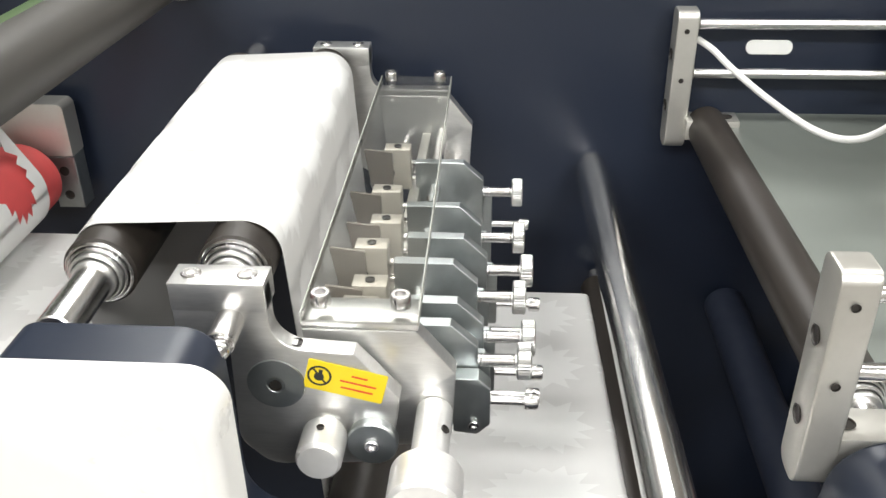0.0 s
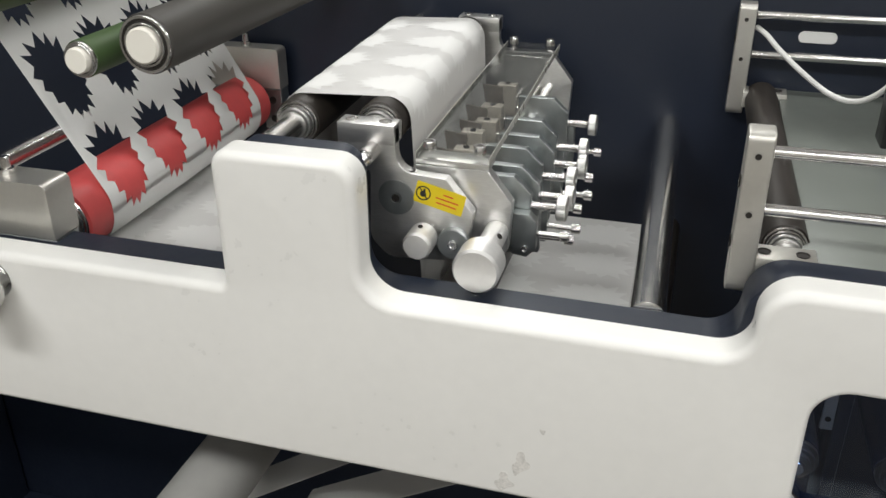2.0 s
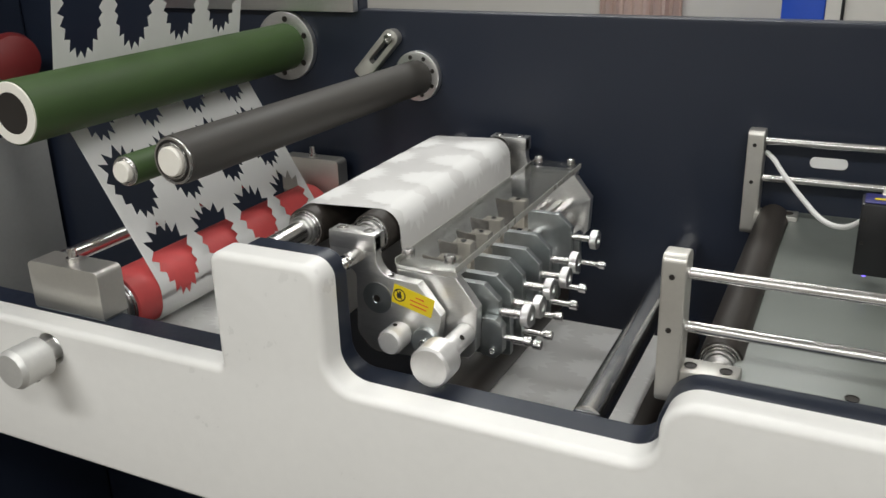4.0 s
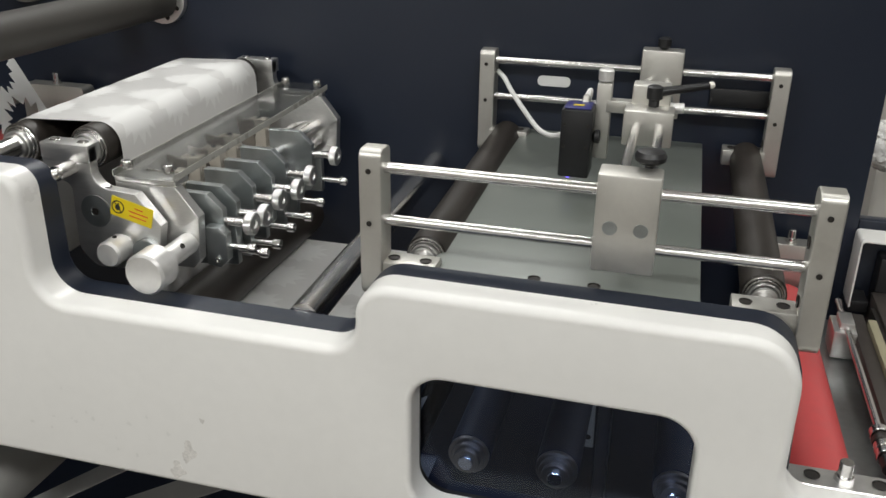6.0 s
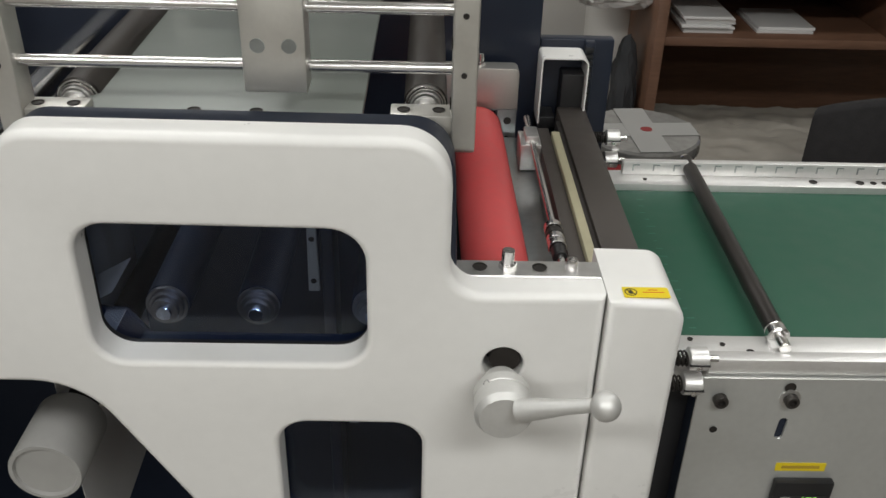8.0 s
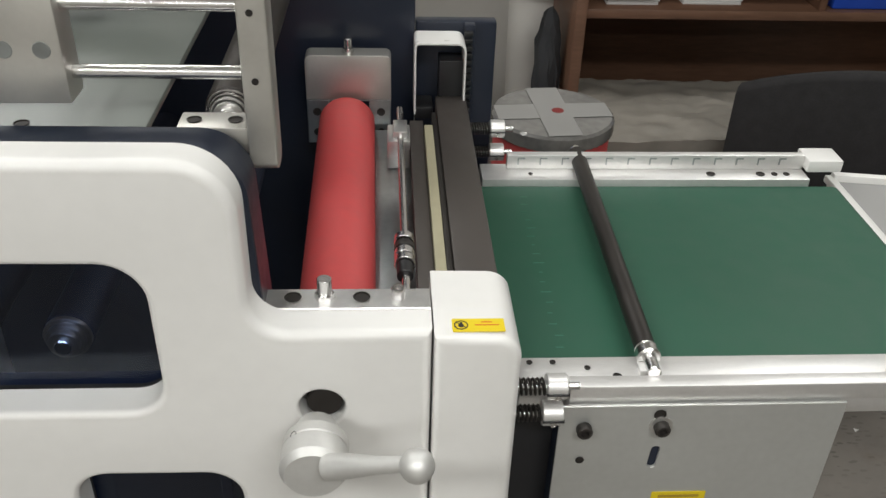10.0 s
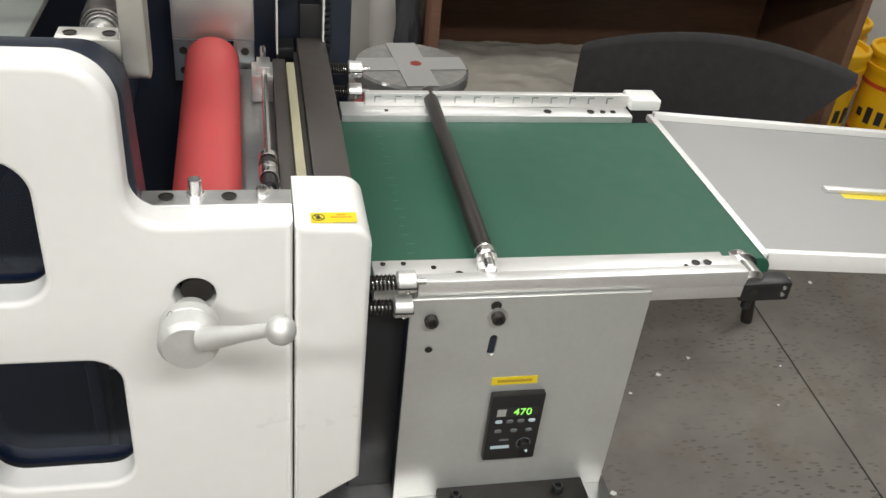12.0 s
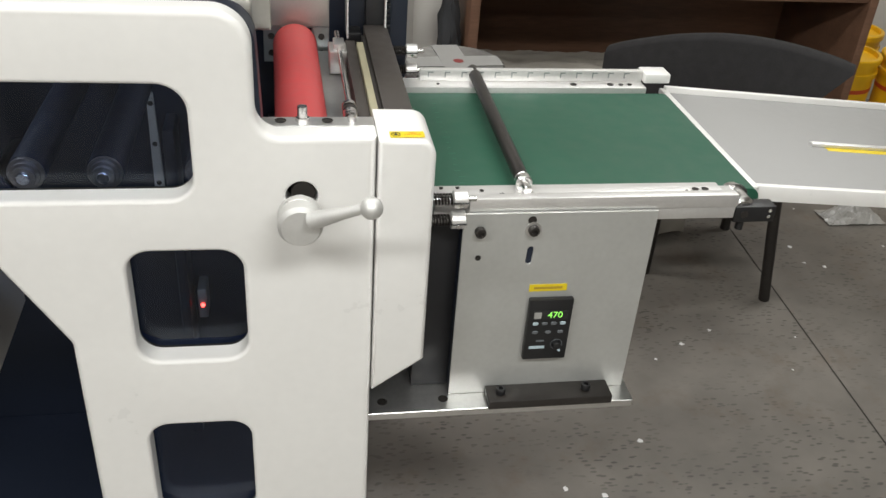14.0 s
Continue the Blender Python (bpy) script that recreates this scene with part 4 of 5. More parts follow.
bm = B(); lathe(bm, (0.386, 0.680, 1.236), (1, 0, 0), [(0, 0.004), (0.003, 0.008), (0.008, 0.008), (0.009, 0.005)], 16); part("side_knob", bm, BLACK, sensor)
bm = B(); lathe(bm, (0.373, 0.700, 1.264), (0, 0.5, 1), [(0, 0.005), (0.006, 0.005), (0.008, 0.0035), (0.014, 0.0035)], 16); part("cable_gland", bm, CAPWHITE, sensor)
bm = B(); box(bm, 0.386, 0.403, 0.695, 0.713, 1.205, 1.295, 0.001); part("post", bm, NICKEL, sensor)
bm = B(); lathe(bm, (0.3945, 0.704, 1.295), (0, 0, 1), [(0, 0.004), (0.003, 0.009), (0.014, 0.009), (0.016, 0.007)], 48, 0.04); part("post_knob", bm, ALU, sensor)
tip = glow_mat("violet_sensor_spot", (0.15, 0.1, 1.0), 4.0)
bm = B(); cyl(bm, (0.362, 0.668, 1.1875), (0.362, 0.668, 1.1868), 0.002); part("spot", bm, tip, sensor)
bm = B(); tube(bm, [(0.222, 0.922, 1.252), (0.235, 0.905, 1.246), (0.250, 0.880, 1.235), (0.278, 0.835, 1.219), (0.308, 0.782, 1.209), (0.334, 0.756, 1.211), (0.356, 0.742, 1.230), (0.372, 0.730, 1.262), (0.376, 0.720, 1.280), (0.374, 0.710, 1.276)], 0.0034)
tagged(part("sensor_cable", bm, WIRE), "white sensor cable sagging over the grey table", "cable")

# ---- delivery end ----
support = thing("support_plate", "bare steel support plate with two large holes", "support plate")
bm = B(); slab(bm, rpoly([(0.604, 0.3475), (0.7425, 0.3475), (0.7425, 0.3755), (0.604, 0.3755)]), [], 1.0205, 1.0378, "z", 0.001, 1); spl = part("plate", bm, STEEL, support)
for x in (0.630, 0.686):
    shade_hole(spl, (x, 0.3625, 1.0378), (0, 0, 1), 0.0068)
bm = B(); lathe(bm, (0.656, 0.3625, 1.0378), (0, 0, 1), [(0, 0.0085), (0.005, 0.0085), (0.005, 0.0055), (0.017, 0.0055), (0.018, 0.0045), (0.0181, 0.002)], 6); part("lock_nut", bm, CHROME, support)
bm = B(); cyl(bm, (0.656, 0.3625, 1.042), (0.656, 0.3625, 1.057), 0.006); part("set_bolt", bm, CHROME, support)
socket_screw(support, (0.716, 0.3625, 1.0378), (0, 0, 1), 0.0058, 0.010)

knife = thing("cross_cutter", "dark cross-cutting beam with a cream wiper strip and guide shaft", "cutter", at=(-0.005, 0.002, -0.003))
bm = B(); box(bm, 0.7775, 0.8190, 0.396, 0.905, 0.90, 0.985, 0.0015); part("beam", bm, BEAM, knife)
bm = B(); box(bm, 0.782, 0.8160, 0.906, 0.940, 0.90, 1.035, 0.002); part("beam_end", bm, BLACK, knife)
bm = B(); box(bm, 0.7705, 0.7770, 0.396, 0.86, 0.90, 0.981, 0.001); part("blade_gap_bar", bm, BLACK_STEEL_SHADE, knife)
bm = B(); box(bm, 0.7590, 0.7700, 0.396, 0.812, 0.94, 0.985, 0.001); part("wiper_strip", bm, BRASSY, knife, "cream wiper strip")
bm = B(); box(bm, 0.741, 0.7585, 0.396, 0.84, 0.93, 0.978, 0.001); part("inner_bar", bm, BEAM, knife)
bm = B(); box(bm, 0.690, 0.743, 0.42, 0.88, 0.935, 0.945, 0.001); part("feed_plate", bm, STEEL_D, knife)
bm = B(); cyl(bm, (0.730, 0.395, 0.985), (0.728, 0.86, 0.985), 0.0042, 20); part("guide_shaft", bm, CHROME, knife)
for y in (0.490, 0.502, 0.514, 0.529):
    bm = B(); lathe(bm, (0.729, y, 0.985), (0, 1, 0), [(0, 0.0095), (0.001, 0.0105), (0.009, 0.0105), (0.010, 0.0095)], 28); part("shaft_collar", bm, BLACK_STEEL_SHADE if y == 0.514 else CHROME, knife)
bm = B(); cyl(bm, (0.729, 0.470, 0.985), (0.729, 0.489, 0.985), 0.008); part("shaft_bush", bm, BLACK, knife)
bm = B(); box(bm, 0.712, 0.7405, 0.765, 0.815, 0.946, 0.984, 0.0015); part("shaft_bracket", bm, STEEL, knife)
bm = B(); box(bm, 0.719, 0.737, 0.772, 0.808, 0.984, 0.994, 0.0015); part("shaft_clamp", bm, STEEL, knife)
hood = thing("cutter_hood", "white-painted bent sheet hood over the cutter beam", "hood", at=(-0.007, 0.006, -0.004))
bm = B()
o = rpoly([(0.750, 0.965), (0.750, 1.066, 0.006), (0.819, 1.066, 0.012), (0.819, 0.945), (0.8165, 0.945), (0.8165, 1.0635, 0.010), (0.7525, 1.0635, 0.004), (0.7525, 0.965)])
slab(bm, o, [], 0.885, 0.935, "y", 0.0004, 1); part("sheet", bm, WHITE, hood)
bm = B(); box(bm, 0.7505, 0.776, 0.886, 0.93, 0.958, 0.975, 0.002); part("rubber_block", bm, BLACK, hood)
rack = thing("gear_rack", "dark toothed drag chain on the rear post", "drag chain")
for k in range(13):
    bm = B(); box(bm, 0.8115, 0.823, 0.928, 0.948, 0.938 + 0.010 * k, 0.9445 + 0.010 * k, 0.0012); part("chain_link", bm, BLACK, rack)
bm = B(); box(bm, 0.8125, 0.826, 0.935, 0.949, 0.93, 1.072, 0.001); part("chain_back", bm, NAVY, rack)


def spring_post(x, y, z, x0):
    t = thing("spring_guide", "black spring on a rod clamped by a split steel collar", "spring guide", "spring guides")
    bm = B(); cyl(bm, (x0, y, z), (x + 0.022, y, z), 0.0038, 16); part("rod", bm, CHROME, t)
    bm = B()
    n = 9 * 14
    a, b = x0 + 0.002, x - 0.010
    pts = [(a + (b - a) * i / n, y + 0.0078 * math.cos(2 * math.pi * i / 14), z + 0.0078 * math.sin(2 * math.pi * i / 14)) for i in range(n + 1)]
    rings = []
    for i, p in enumerate(pts):
        e = Vector((0, math.cos(2 * math.pi * i / 14), math.sin(2 * math.pi * i / 14)))
        rings.append([bm.verts.new(Vector(p) + 0.0013 * (math.cos(q) * e + math.sin(q) * Vector((1, 0, 0)))) for q in (0, 1.57, 3.14, 4.71)])
    for u, v in zip(rings, rings[1:]):
        for q in range(4):
            bm.faces.new((u[q], u[(q + 1) % 4], v[(q + 1) % 4], v[q]))
    part("spring", bm, BLACK_STEEL_SHADE, t)
    bm = B(); lathe(bm, (x - 0.010, y, z), (1, 0, 0), [(0, 0.0115), (0.001, 0.0125), (0.019, 0.0125), (0.020, 0.0115)], 32); part("collar", bm, ALU, t)
    socket_screw(t, (x, y - 0.0124, z - 0.004), (0, -1, 0), 0.003, 0.0015)
    bm = B(); box(bm, x - 0.0105, x + 0.0105, y - 0.014, y - 0.011, z - 0.0008, z + 0.0008); part("collar_split", bm, BLACK, t)


for y, zz, xx in ((0.396, 0.908, 0.866), (0.393, 0.877, 0.864), (0.892, 0.940, 0.859), (0.892, 0.904, 0.860)):
    spring_post(xx, y, zz, 0.815)

# ---- conveyor ----
conv = thing("delivery_conveyor", "short delivery conveyor with a green belt and aluminium rails", "conveyor", at=(-0.004, 0.004, -0.005))
BX0, BX1 = 0.812, 1.338
bm = B()
o = rpoly([(BX0, 0.862, 0.014), (BX1, 0.862, 0.0165), (BX1, 0.8955, 0.0165), (BX0, 0.8955, 0.014)])
slab(bm, o, [], 0.441, 0.8115, "y", 0.0004, 1); belt = part("belt", bm, BELT, conv, "matt green plastic conveyor belt")
bm = B(); box(bm, 0.838, 1.262, 0.4065, 0.440, 0.872, 0.908, 0.001); fr_rail = part("front_rail", bm, ALU, conv)
bm = B(); box(bm, 0.884, 1.276, 0.390, 0.4063, 0.893, 0.913, 0.0012); part("front_edge", bm, ALU, conv)
bm = B(); box(bm, 0.884, 1.276, 0.3915, 0.4063, 0.8745, 0.8925, 0.0008); part("edge_strip", bm, ALU, conv)
bm = B(); box(bm, 1.2625, 1.285, 0.402, 0.440, 0.868, 0.902, 0.001); part("rail_end", bm, ALU, conv)
for x, y, r in ((0.850, 0.432, 0.003), (0.873, 0.432, 0.003), (0.906, 0.423, 0.003), (0.933, 0.410, 0.0045), (1.206, 0.412, 0.003), (1.221, 0.418, 0.005), (1.236, 0.418, 0.005)):
    shade_hole(fr_rail, (x, y, 0.908), (0, 0, 1), r)
bm = B(); box(bm, 0.838, 1.29, 0.812, 0.858, 0.872, 0.906, 0.001); re_rail = part("rear_rail", bm, ALU, conv)
bm = B(); box(bm, 0.874, 1.290, 0.842, 0.854, 0.9061, 0.927, 0.001); re_edge = part("rear_edge", bm, ALU, conv)
bm = B(); box(bm, 1.2905, 1.340, 0.828, 0.870, 0.908, 0.926, 0.0025); part("rear_end_block", bm, WHITE, conv, "white painted end block")
for k in range(13):
    x = 0.888 + 0.0305 * k
    bm = B(); box(bm, x, x + 0.010, 0.8412, 0.8422, 0.9215, 0.9235); box(bm, x, x + 0.002, 0.8412, 0.8421, 0.913, 0.9215); part("scale_mark", bm, STEEL_D, re_edge)
for x, r in ((1.155, 0.006), (1.225, 0.006), (1.245, 0.0045), (1.262, 0.0045), (0.905, 0.003)):
    shade_hole(re_rail, (x, 0.827, 0.906), (0, 0, 1), r)
bm = B(); lathe(bm, (1.296, 0.405, 0.882), (0, 1, 0), [(0, 0.012), (0.004, 0.0180), (0.034, 0.0180), (0.034, 0.0225), (0.036, 0.0225), (0.036, 0.0180), (0.05, 0.0180)], 40); part("pulley", bm, CHROME, conv)
bm = B(); box(bm, 1.281, 1.346, 0.398, 0.424, 0.862, 0.888, 0.0025); part("bearing_block", bm, BLACK, conv, "black plastic bearing block")
shade_hole(conv, (1.296, 0.3978, 0.876), (0, -1, 0), 0.006)
socket_screw(conv, (1.335, 0.398, 0.872), (0, -1, 0), 0.003, 0.002); socket_screw(conv, (1.335, 0.398, 0.882), (0, -1, 0), 0.003, 0.002)
bm = B(); cyl(bm, (1.300, 0.41, 0.862), (1.300, 0.41, 0.845), 0.006); part("foot_pin", bm, BLACK, conv)
# pale scuffs that run across the belt
bm = B()
for i in range(17):
    y = 0.47 + 0.0195 * i
    box(bm, 0.884 + 0.002 * math.sin(i * 2.1), 0.892 + 0.003 * math.sin(i * 1.7), y, y + 0.0015, 0.8954, 0.8957)
part("scuff_marks", bm, mat("scuffed_green", (0.045, 0.16, 0.11), 0.6), belt, "pale scuff marks")
# hold-down rod over the belt
rod = thing("hold_down_roller", "dark foam hold-down roller lying across the green belt", "roller", at=(0.963, 0.409, 0.912))
dv = Vector((0.008, 0.47, 0))
bm = B(); lathe(bm, Vector((0, 0.034, 0)), dv, [(0, 0.0095), (0.001, 0.0105), (0.43, 0.0105), (0.431, 0.0095)], 28); part("sleeve", bm, BLACK_STEEL_SHADE, rod)
bm = B(); lathe(bm, (0, 0.020, 0), dv, [(0, 0.010), (0.002, 0.012), (0.012, 0.012), (0.013, 0.009), (0.015, 0.0115)], 28); part("collar", bm, CHROME, rod)
bm = B(); lathe(bm, (0, 0.0, 0), dv, [(0, 0.0055), (0.001, 0.0065), (0.476, 0.0065)], 24); part("shaft", bm, CHROME, rod)
bm = B(); box(bm, -0.012, 0.010, 0.006, 0.020, -0.009, -0.003, 0.001); part("saddle", bm, ALU, rod)
# side plate and shelf
stand = thing("conveyor_stand", "silver sheet-metal stand with a speed controller", "stand", at=(-0.004, 0.004, -0.005))
bm = B()
o = rpoly([(0.876, 0.5715), (1.157, 0.5715), (1.157, 0.893, 0.002), (0.876, 0.893, 0.002)])
slab(bm, o, [rpoly([(0.9705, 0.810, 0.0045), (0.9795, 0.808, 0.0045), (0.981, 0.838, 0.0045), (0.972, 0.838, 0.0045)], 4)], 0.385, 0.3885, "y", 0.0006, 1); face = part("face_plate", bm, ALU_PAINT, stand)
bm = B(); box(bm, 0.878, 1.155, 0.3890, 0.84, 0.870, 0.8715, 0.0003); part("top_sheet", bm, ALU_PAINT, stand)
bm = B(); box(bm, 0.877, 1.156, 0.389, 0.84, 0.572, 0.862, 0.001); part("box_body", bm, NAVY, stand, "dark navy body behind the plate")
# solid black block added for the shade beside the stand's body
bm = B(); box(bm, 0.82, 0.8765, 0.41, 0.84, 0.572, 0.862, 0.001); part("inner_body", bm, INTERIOR_SHADE, stand)
for x, z in ((0.900, 0.866), (0.976, 0.867)):
    if x > 0.95:
        bm = B(); lathe(bm, (x, 0.385, z), (0, -1, 0), [(0, 0.0115), (0.0015, 0.0115), (0.002, 0.009)], 28); part("washer", bm, STEEL, stand)
        shade_hole(face, (x - 0.003, 0.3848, z + 0.015), (0, -1, 0), 0.006)
    s = socket_screw(stand, (x, 0.384, z), (0, -1, 0), 0.0078, 0.009); s.data.materials[0] = BLACK_STEEL_SHADE
shade_hole(face, (0.901, 0.3848, 0.822), (0, -1, 0), 0.0042)
bm = B(); slab(bm, rpoly([(0.746, 0.350), (1.166, 0.350, 0.003), (1.166, 0.46), (0.746, 0.86)]), [], 0.558, 0.571, "z", 0.001, 1); shelf = part("shelf", bm, STEEL, stand, "brushed steel base plate")
for x in (0.772, 0.866):
    shade_hole(shelf, (x, 0.375, 0.571), (0, 0, 1), 0.0075)
bm = B(); box(bm, 0.932, 1.128, 0.345, 0.3845, 0.5712, 0.586, 0.0015); part("clamp_bar", bm, BLACK_STEEL_SHADE, stand, "black steel clamping bar")
for x in (0.953, 1.089):
    s = socket_screw(stand, (x, 0.365, 0.586), (0, 0, 1), 0.0075, 0.010); s.data.materials[0] = BLACK
bm = B(); slab(bm, rpoly([(0.982, 0.761, 0.001), (1.039, 0.761, 0.001), (1.039, 0.773, 0.001), (0.982, 0.773, 0.001)], 2), [], 0.3842, 0.3849, "y", 0.0001, 1); part("yellow_sticker", bm, YELLOW, stand, "yellow sticker")
bm = B(); box(bm, 0.989, 1.032, 0.3838, 0.3843, 0.765, 0.769); part("print_bar", bm, mat("faded_brown_ink", (0.42, 0.28, 0.03), 0.5), stand)
panel = thing("speed_controller", "black speed controller showing green digits", "controller", at=(1.013, 0.3885, 0.6915))
bm = B(); box(bm, -0.0335, 0.0335, -0.010, 0.0, -0.055, 0.055, 0.002); part("housing", bm, BLACK, panel)
bm = B(); box(bm, -0.026, 0.027, -0.0112, -0.0098, 0.021, 0.036, 0.0004); disp = part("display", bm, INK, panel)
bm = B(); box(bm, -0.025, -0.014, -0.0118, -0.0110, 0.023, 0.034); part("lamp_legend", bm, ALU_PAINT, disp)
digit = glow_mat("green_digit_light", (0.35, 1.0, 0.15), 0.45)
cu = bpy.data.curves.new("digits", "FONT"); cu.body = "470"; cu.size = 0.0155; cu.align_x = "CENTER"; cu.align_y = "CENTER"; cu.extrude = 0.0002
tob = new("digits_source", cu)
dg = bpy.context.evaluated_depsgraph_get()
me = bpy.data.meshes.new_from_object(tob.evaluated_get(dg))
bpy.data.objects.remove(tob)
me.transform(Matrix.Translation((0.007, -0.0116, 0.0285)) @ pose(0, 0, 0, 90, 0, 0)); me.materials.clear(); me.materials.append(digit)
dob = new("digits", me); dob.parent = disp; dob["label"] = "glowing green digits"
KEYC = mat("pale_key", (0.45, 0.55, 0.6), 0.4); KEYD = mat("dark_key", (0.12, 0.13, 0.14), 0.4)
for kx, kz, c in ((-0.021, 0.013, KEYC), (-0.007, 0.013, KEYD), (0.007, 0.013, KEYD), (0.021, 0.013, KEYC), (-0.020, -0.003, KEYD), (0.0, -0.003, KEYD), (0.019, -0.003, KEYD)):
    bm = B(); slab(bm, rpoly([(kx - 0.0045, kz - 0.0026, 0.0025), (kx + 0.0045, kz - 0.0026, 0.0025), (kx + 0.0045, kz + 0.0026, 0.0025), (kx - 0.0045, kz + 0.0026, 0.0025)], 4), [], -0.0115, -0.0098, "y", 0.0004, 1); part("key", bm, c, panel)
bm = B(); box(bm, -0.016, -0.004, -0.0104, -0.0099, -0.021, -0.018); part("print_bar", bm, KEYD, panel)
bm = B(); box(bm, -0.026, -0.002, -0.0104, -0.0099, -0.034, -0.029); part("print_bar", bm, KEYC, panel)
bm = B(); slab(bm, circle2(0.016, -0.027, 0.0095, 28), [circle2(0.016, -0.027, 0.0085, 28)], -0.0104, -0.0099, "y", 0.0001, 1); part("dial_ring", bm, KEYD, panel)
bm = B(); lathe(bm, (0.016, -0.0100, -0.027), (0, -1, 0), [(0, 0.0075), (0.006, 0.0065), (0.007, 0.005)], 28); dial = part("dial", bm, BLACK, panel)
bm = B(); sphere(bm, (0.019, -0.0165, -0.034), 0.0022); part("dial_mark", bm, KEYC, dial)
# tilted delivery tray
tray = thing("delivery_tray", "white sheet-metal delivery tray sloping from the belt", "tray", at=(1.345, 0.004, 0.877))
tr = pose(0, 0, 0, 0, 4.3, 0)
def tbox(name, a, material, bev=0.001, lab=""):
    bm = B(); box(bm, *a, bev); bmesh.ops.transform(bm, matrix=tr, verts=bm.verts); return part(name, bm, material, tray, lab)
tbox("tray_sheet", (0.0, 0.49, 0.472, 0.850, -0.003, 0.0), mat("grey_white_tray_paint", (0.32, 0.317, 0.31), 0.6, 0.0, 0.05, 60, 0.03))
tbox("far_lip", (-0.004, 0.49, 0.850, 0.862, -0.02, 0.010), WHITE)
tbox("near_lip", (-0.004, 0.49, 0.462, 0.472, -0.02, 0.006), WHITE)
tbox("entry_edge", (-0.012, 0.0, 0.462, 0.862, -0.006, 0.004), WHITE)
tbox("stop_bar", (0.190, 0.37, 0.640, 0.652, 0.0, 0.006), ALU)
tbox("scale_strip", (0.215, 0.37, 0.626, 0.6395, 0.0, 0.0006), YELLOW, 0.0002, "yellow scale strip")

# ---- inside the lower body ----
for xx, yy, z0, z1 in ((0.403, 0.85, 0.682, 0.876),):
    t = thing("drilled_bar", "flat steel bar with drilled holes inside the machine", "bar")
    bm = B(); slab(bm, rpoly([(xx - 0.009, z0, 0.002), (xx + 0.009, z0, 0.002), (xx + 0.006, z1, 0.005), (xx - 0.006, z1, 0.005)]), [], yy, yy + 0.006, "y", 0.0006, 1); part("bar", bm, NICKEL, t)
    for z in (z0 + 0.02, (z0 + z1) / 2, z1 - 0.02):
        shade_hole(t, (xx, yy - 0.0002, z), (0, -1, 0), 0.0045)
eye = thing("laser_sensor", "small grey sensor with a glowing red spot", "sensor")
bm = B(); box(bm, 0.446, 0.464, 0.890, 0.9415, 0.366, 0.436, 0.002); part("body", bm, NICKEL, eye)
bm = B(); sphere(bm, (0.455, 0.889, 0.398), 0.0042); part("spot", bm, glow_mat("red_laser_spot", (1.0, 0.05, 0.03), 12.0), eye)
for x in (0.415, 0.60):
    bm = B(); box(bm, x, x + 0.02, 0.86, 0.94, 0.08, 0.80, 0.003); tagged(part("inner_post", bm, NAVY), "navy post inside the machine", "post")
for x, y0, z, r, n in ((-0.390, 0.27, 0.720, 0.047, 0.34), (0.150, 0.40, 0.728, 0.042, 0.09)):
    t = thing("film_roll", "white plastic core roll under the machine", "roll", "core rolls", (x, y0, z))
    # white core coloured grey for the shadow under the machine
    bm = B(); lathe(bm, (0, 0, 0), (0, 1, 0), [(0.004, r * 0.82), (0, r * 0.86), (0, r * 0.97), (0.003, r), (n, r), (n + 0.003, r * 0.97), (n + 0.003, r * 0.6), (n + 0.004, r * 0.5)], 40); part("roll_body", bm, mat("shaded_white_core", (0.34, 0.335, 0.32), 0.5, 0, 0.08, 40), t)
    bm = B(); cyl(bm, (0, 0.01, 0), (0, 0.945 - y0, 0), r * 0.5); part("core", bm, BLACK_STEEL_SHADE, t)
    if n < 0.1:
        bm = B(); lathe(bm, (0, n + 0.07, 0), (0, 1, 0), [(0, r * 0.8), (0.001, r * 0.98), (0.012, r * 0.98), (0.013, r * 0.8)], 40); part("flange", bm, CAPWHITE, t, "pale plastic flange")
for pts in ([(-0.50, 0.535), (0.02, 0.880)], [(-0.34, 0.565), (0.20, 0.870)]):
    ribbon("lower_web", Path([(pts[0][0], pts[0][1], 0), (pts[1][0], pts[1][1], 0)]), 0.56, 0.64, 0.0005, LINER, "grey paper web slanting below the machine cover", "paper web")

# ---- behind the machine ----
bm = B(); box(bm, -2.4, 4.2, 2.95, 3.05, 0.0, 3.0)
setting(part("partition_wall", bm, WALLPAINT), "plain off-white partition wall behind the desk", "wall")
bm = B()
cols = []
for i in range(61):
    x, y = -0.62 + 0.005 * i, 2.9295 + 0.012 * math.sin(i * 0.9) + 0.004 * math.sin(i * 2.3)
    cols.append([bm.verts.new((x, y + o, z)) for o, z in ((0, 0.7), (0, 2.1), (0.003, 2.1), (0.003, 0.7))])
for a, b in zip(cols, cols[1:]):
    for k in range(4):
        bm.faces.new((a[k], a[(k + 1) % 4], b[(k + 1) % 4], b[k]))
bm.faces.new(cols[0]); bm.faces.new(cols[-1])
tagged(part("curtain", bm, mat("pale_pink_cloth", (0.55, 0.42, 0.37), 0.8, 0, 0.08, 80, 0.1), smooth=80), "pale pink pleated curtain hanging on the wall", "curtain")
locker = thing("storage_locker", "tall white locker with a blue side bay", "locker")
bm = B(); box(bm, 0.075, 0.185, 2.30, 2.62, 0.0, 1.80, 0.004); part("blue_bay", bm, BLUE_P, locker, "blue side bay")
bm = B(); box(bm, 0.186, 0.62, 2.30, 2.62, 0.0, 1.80, 0.004); part("body", bm, WALLPAINT, locker)
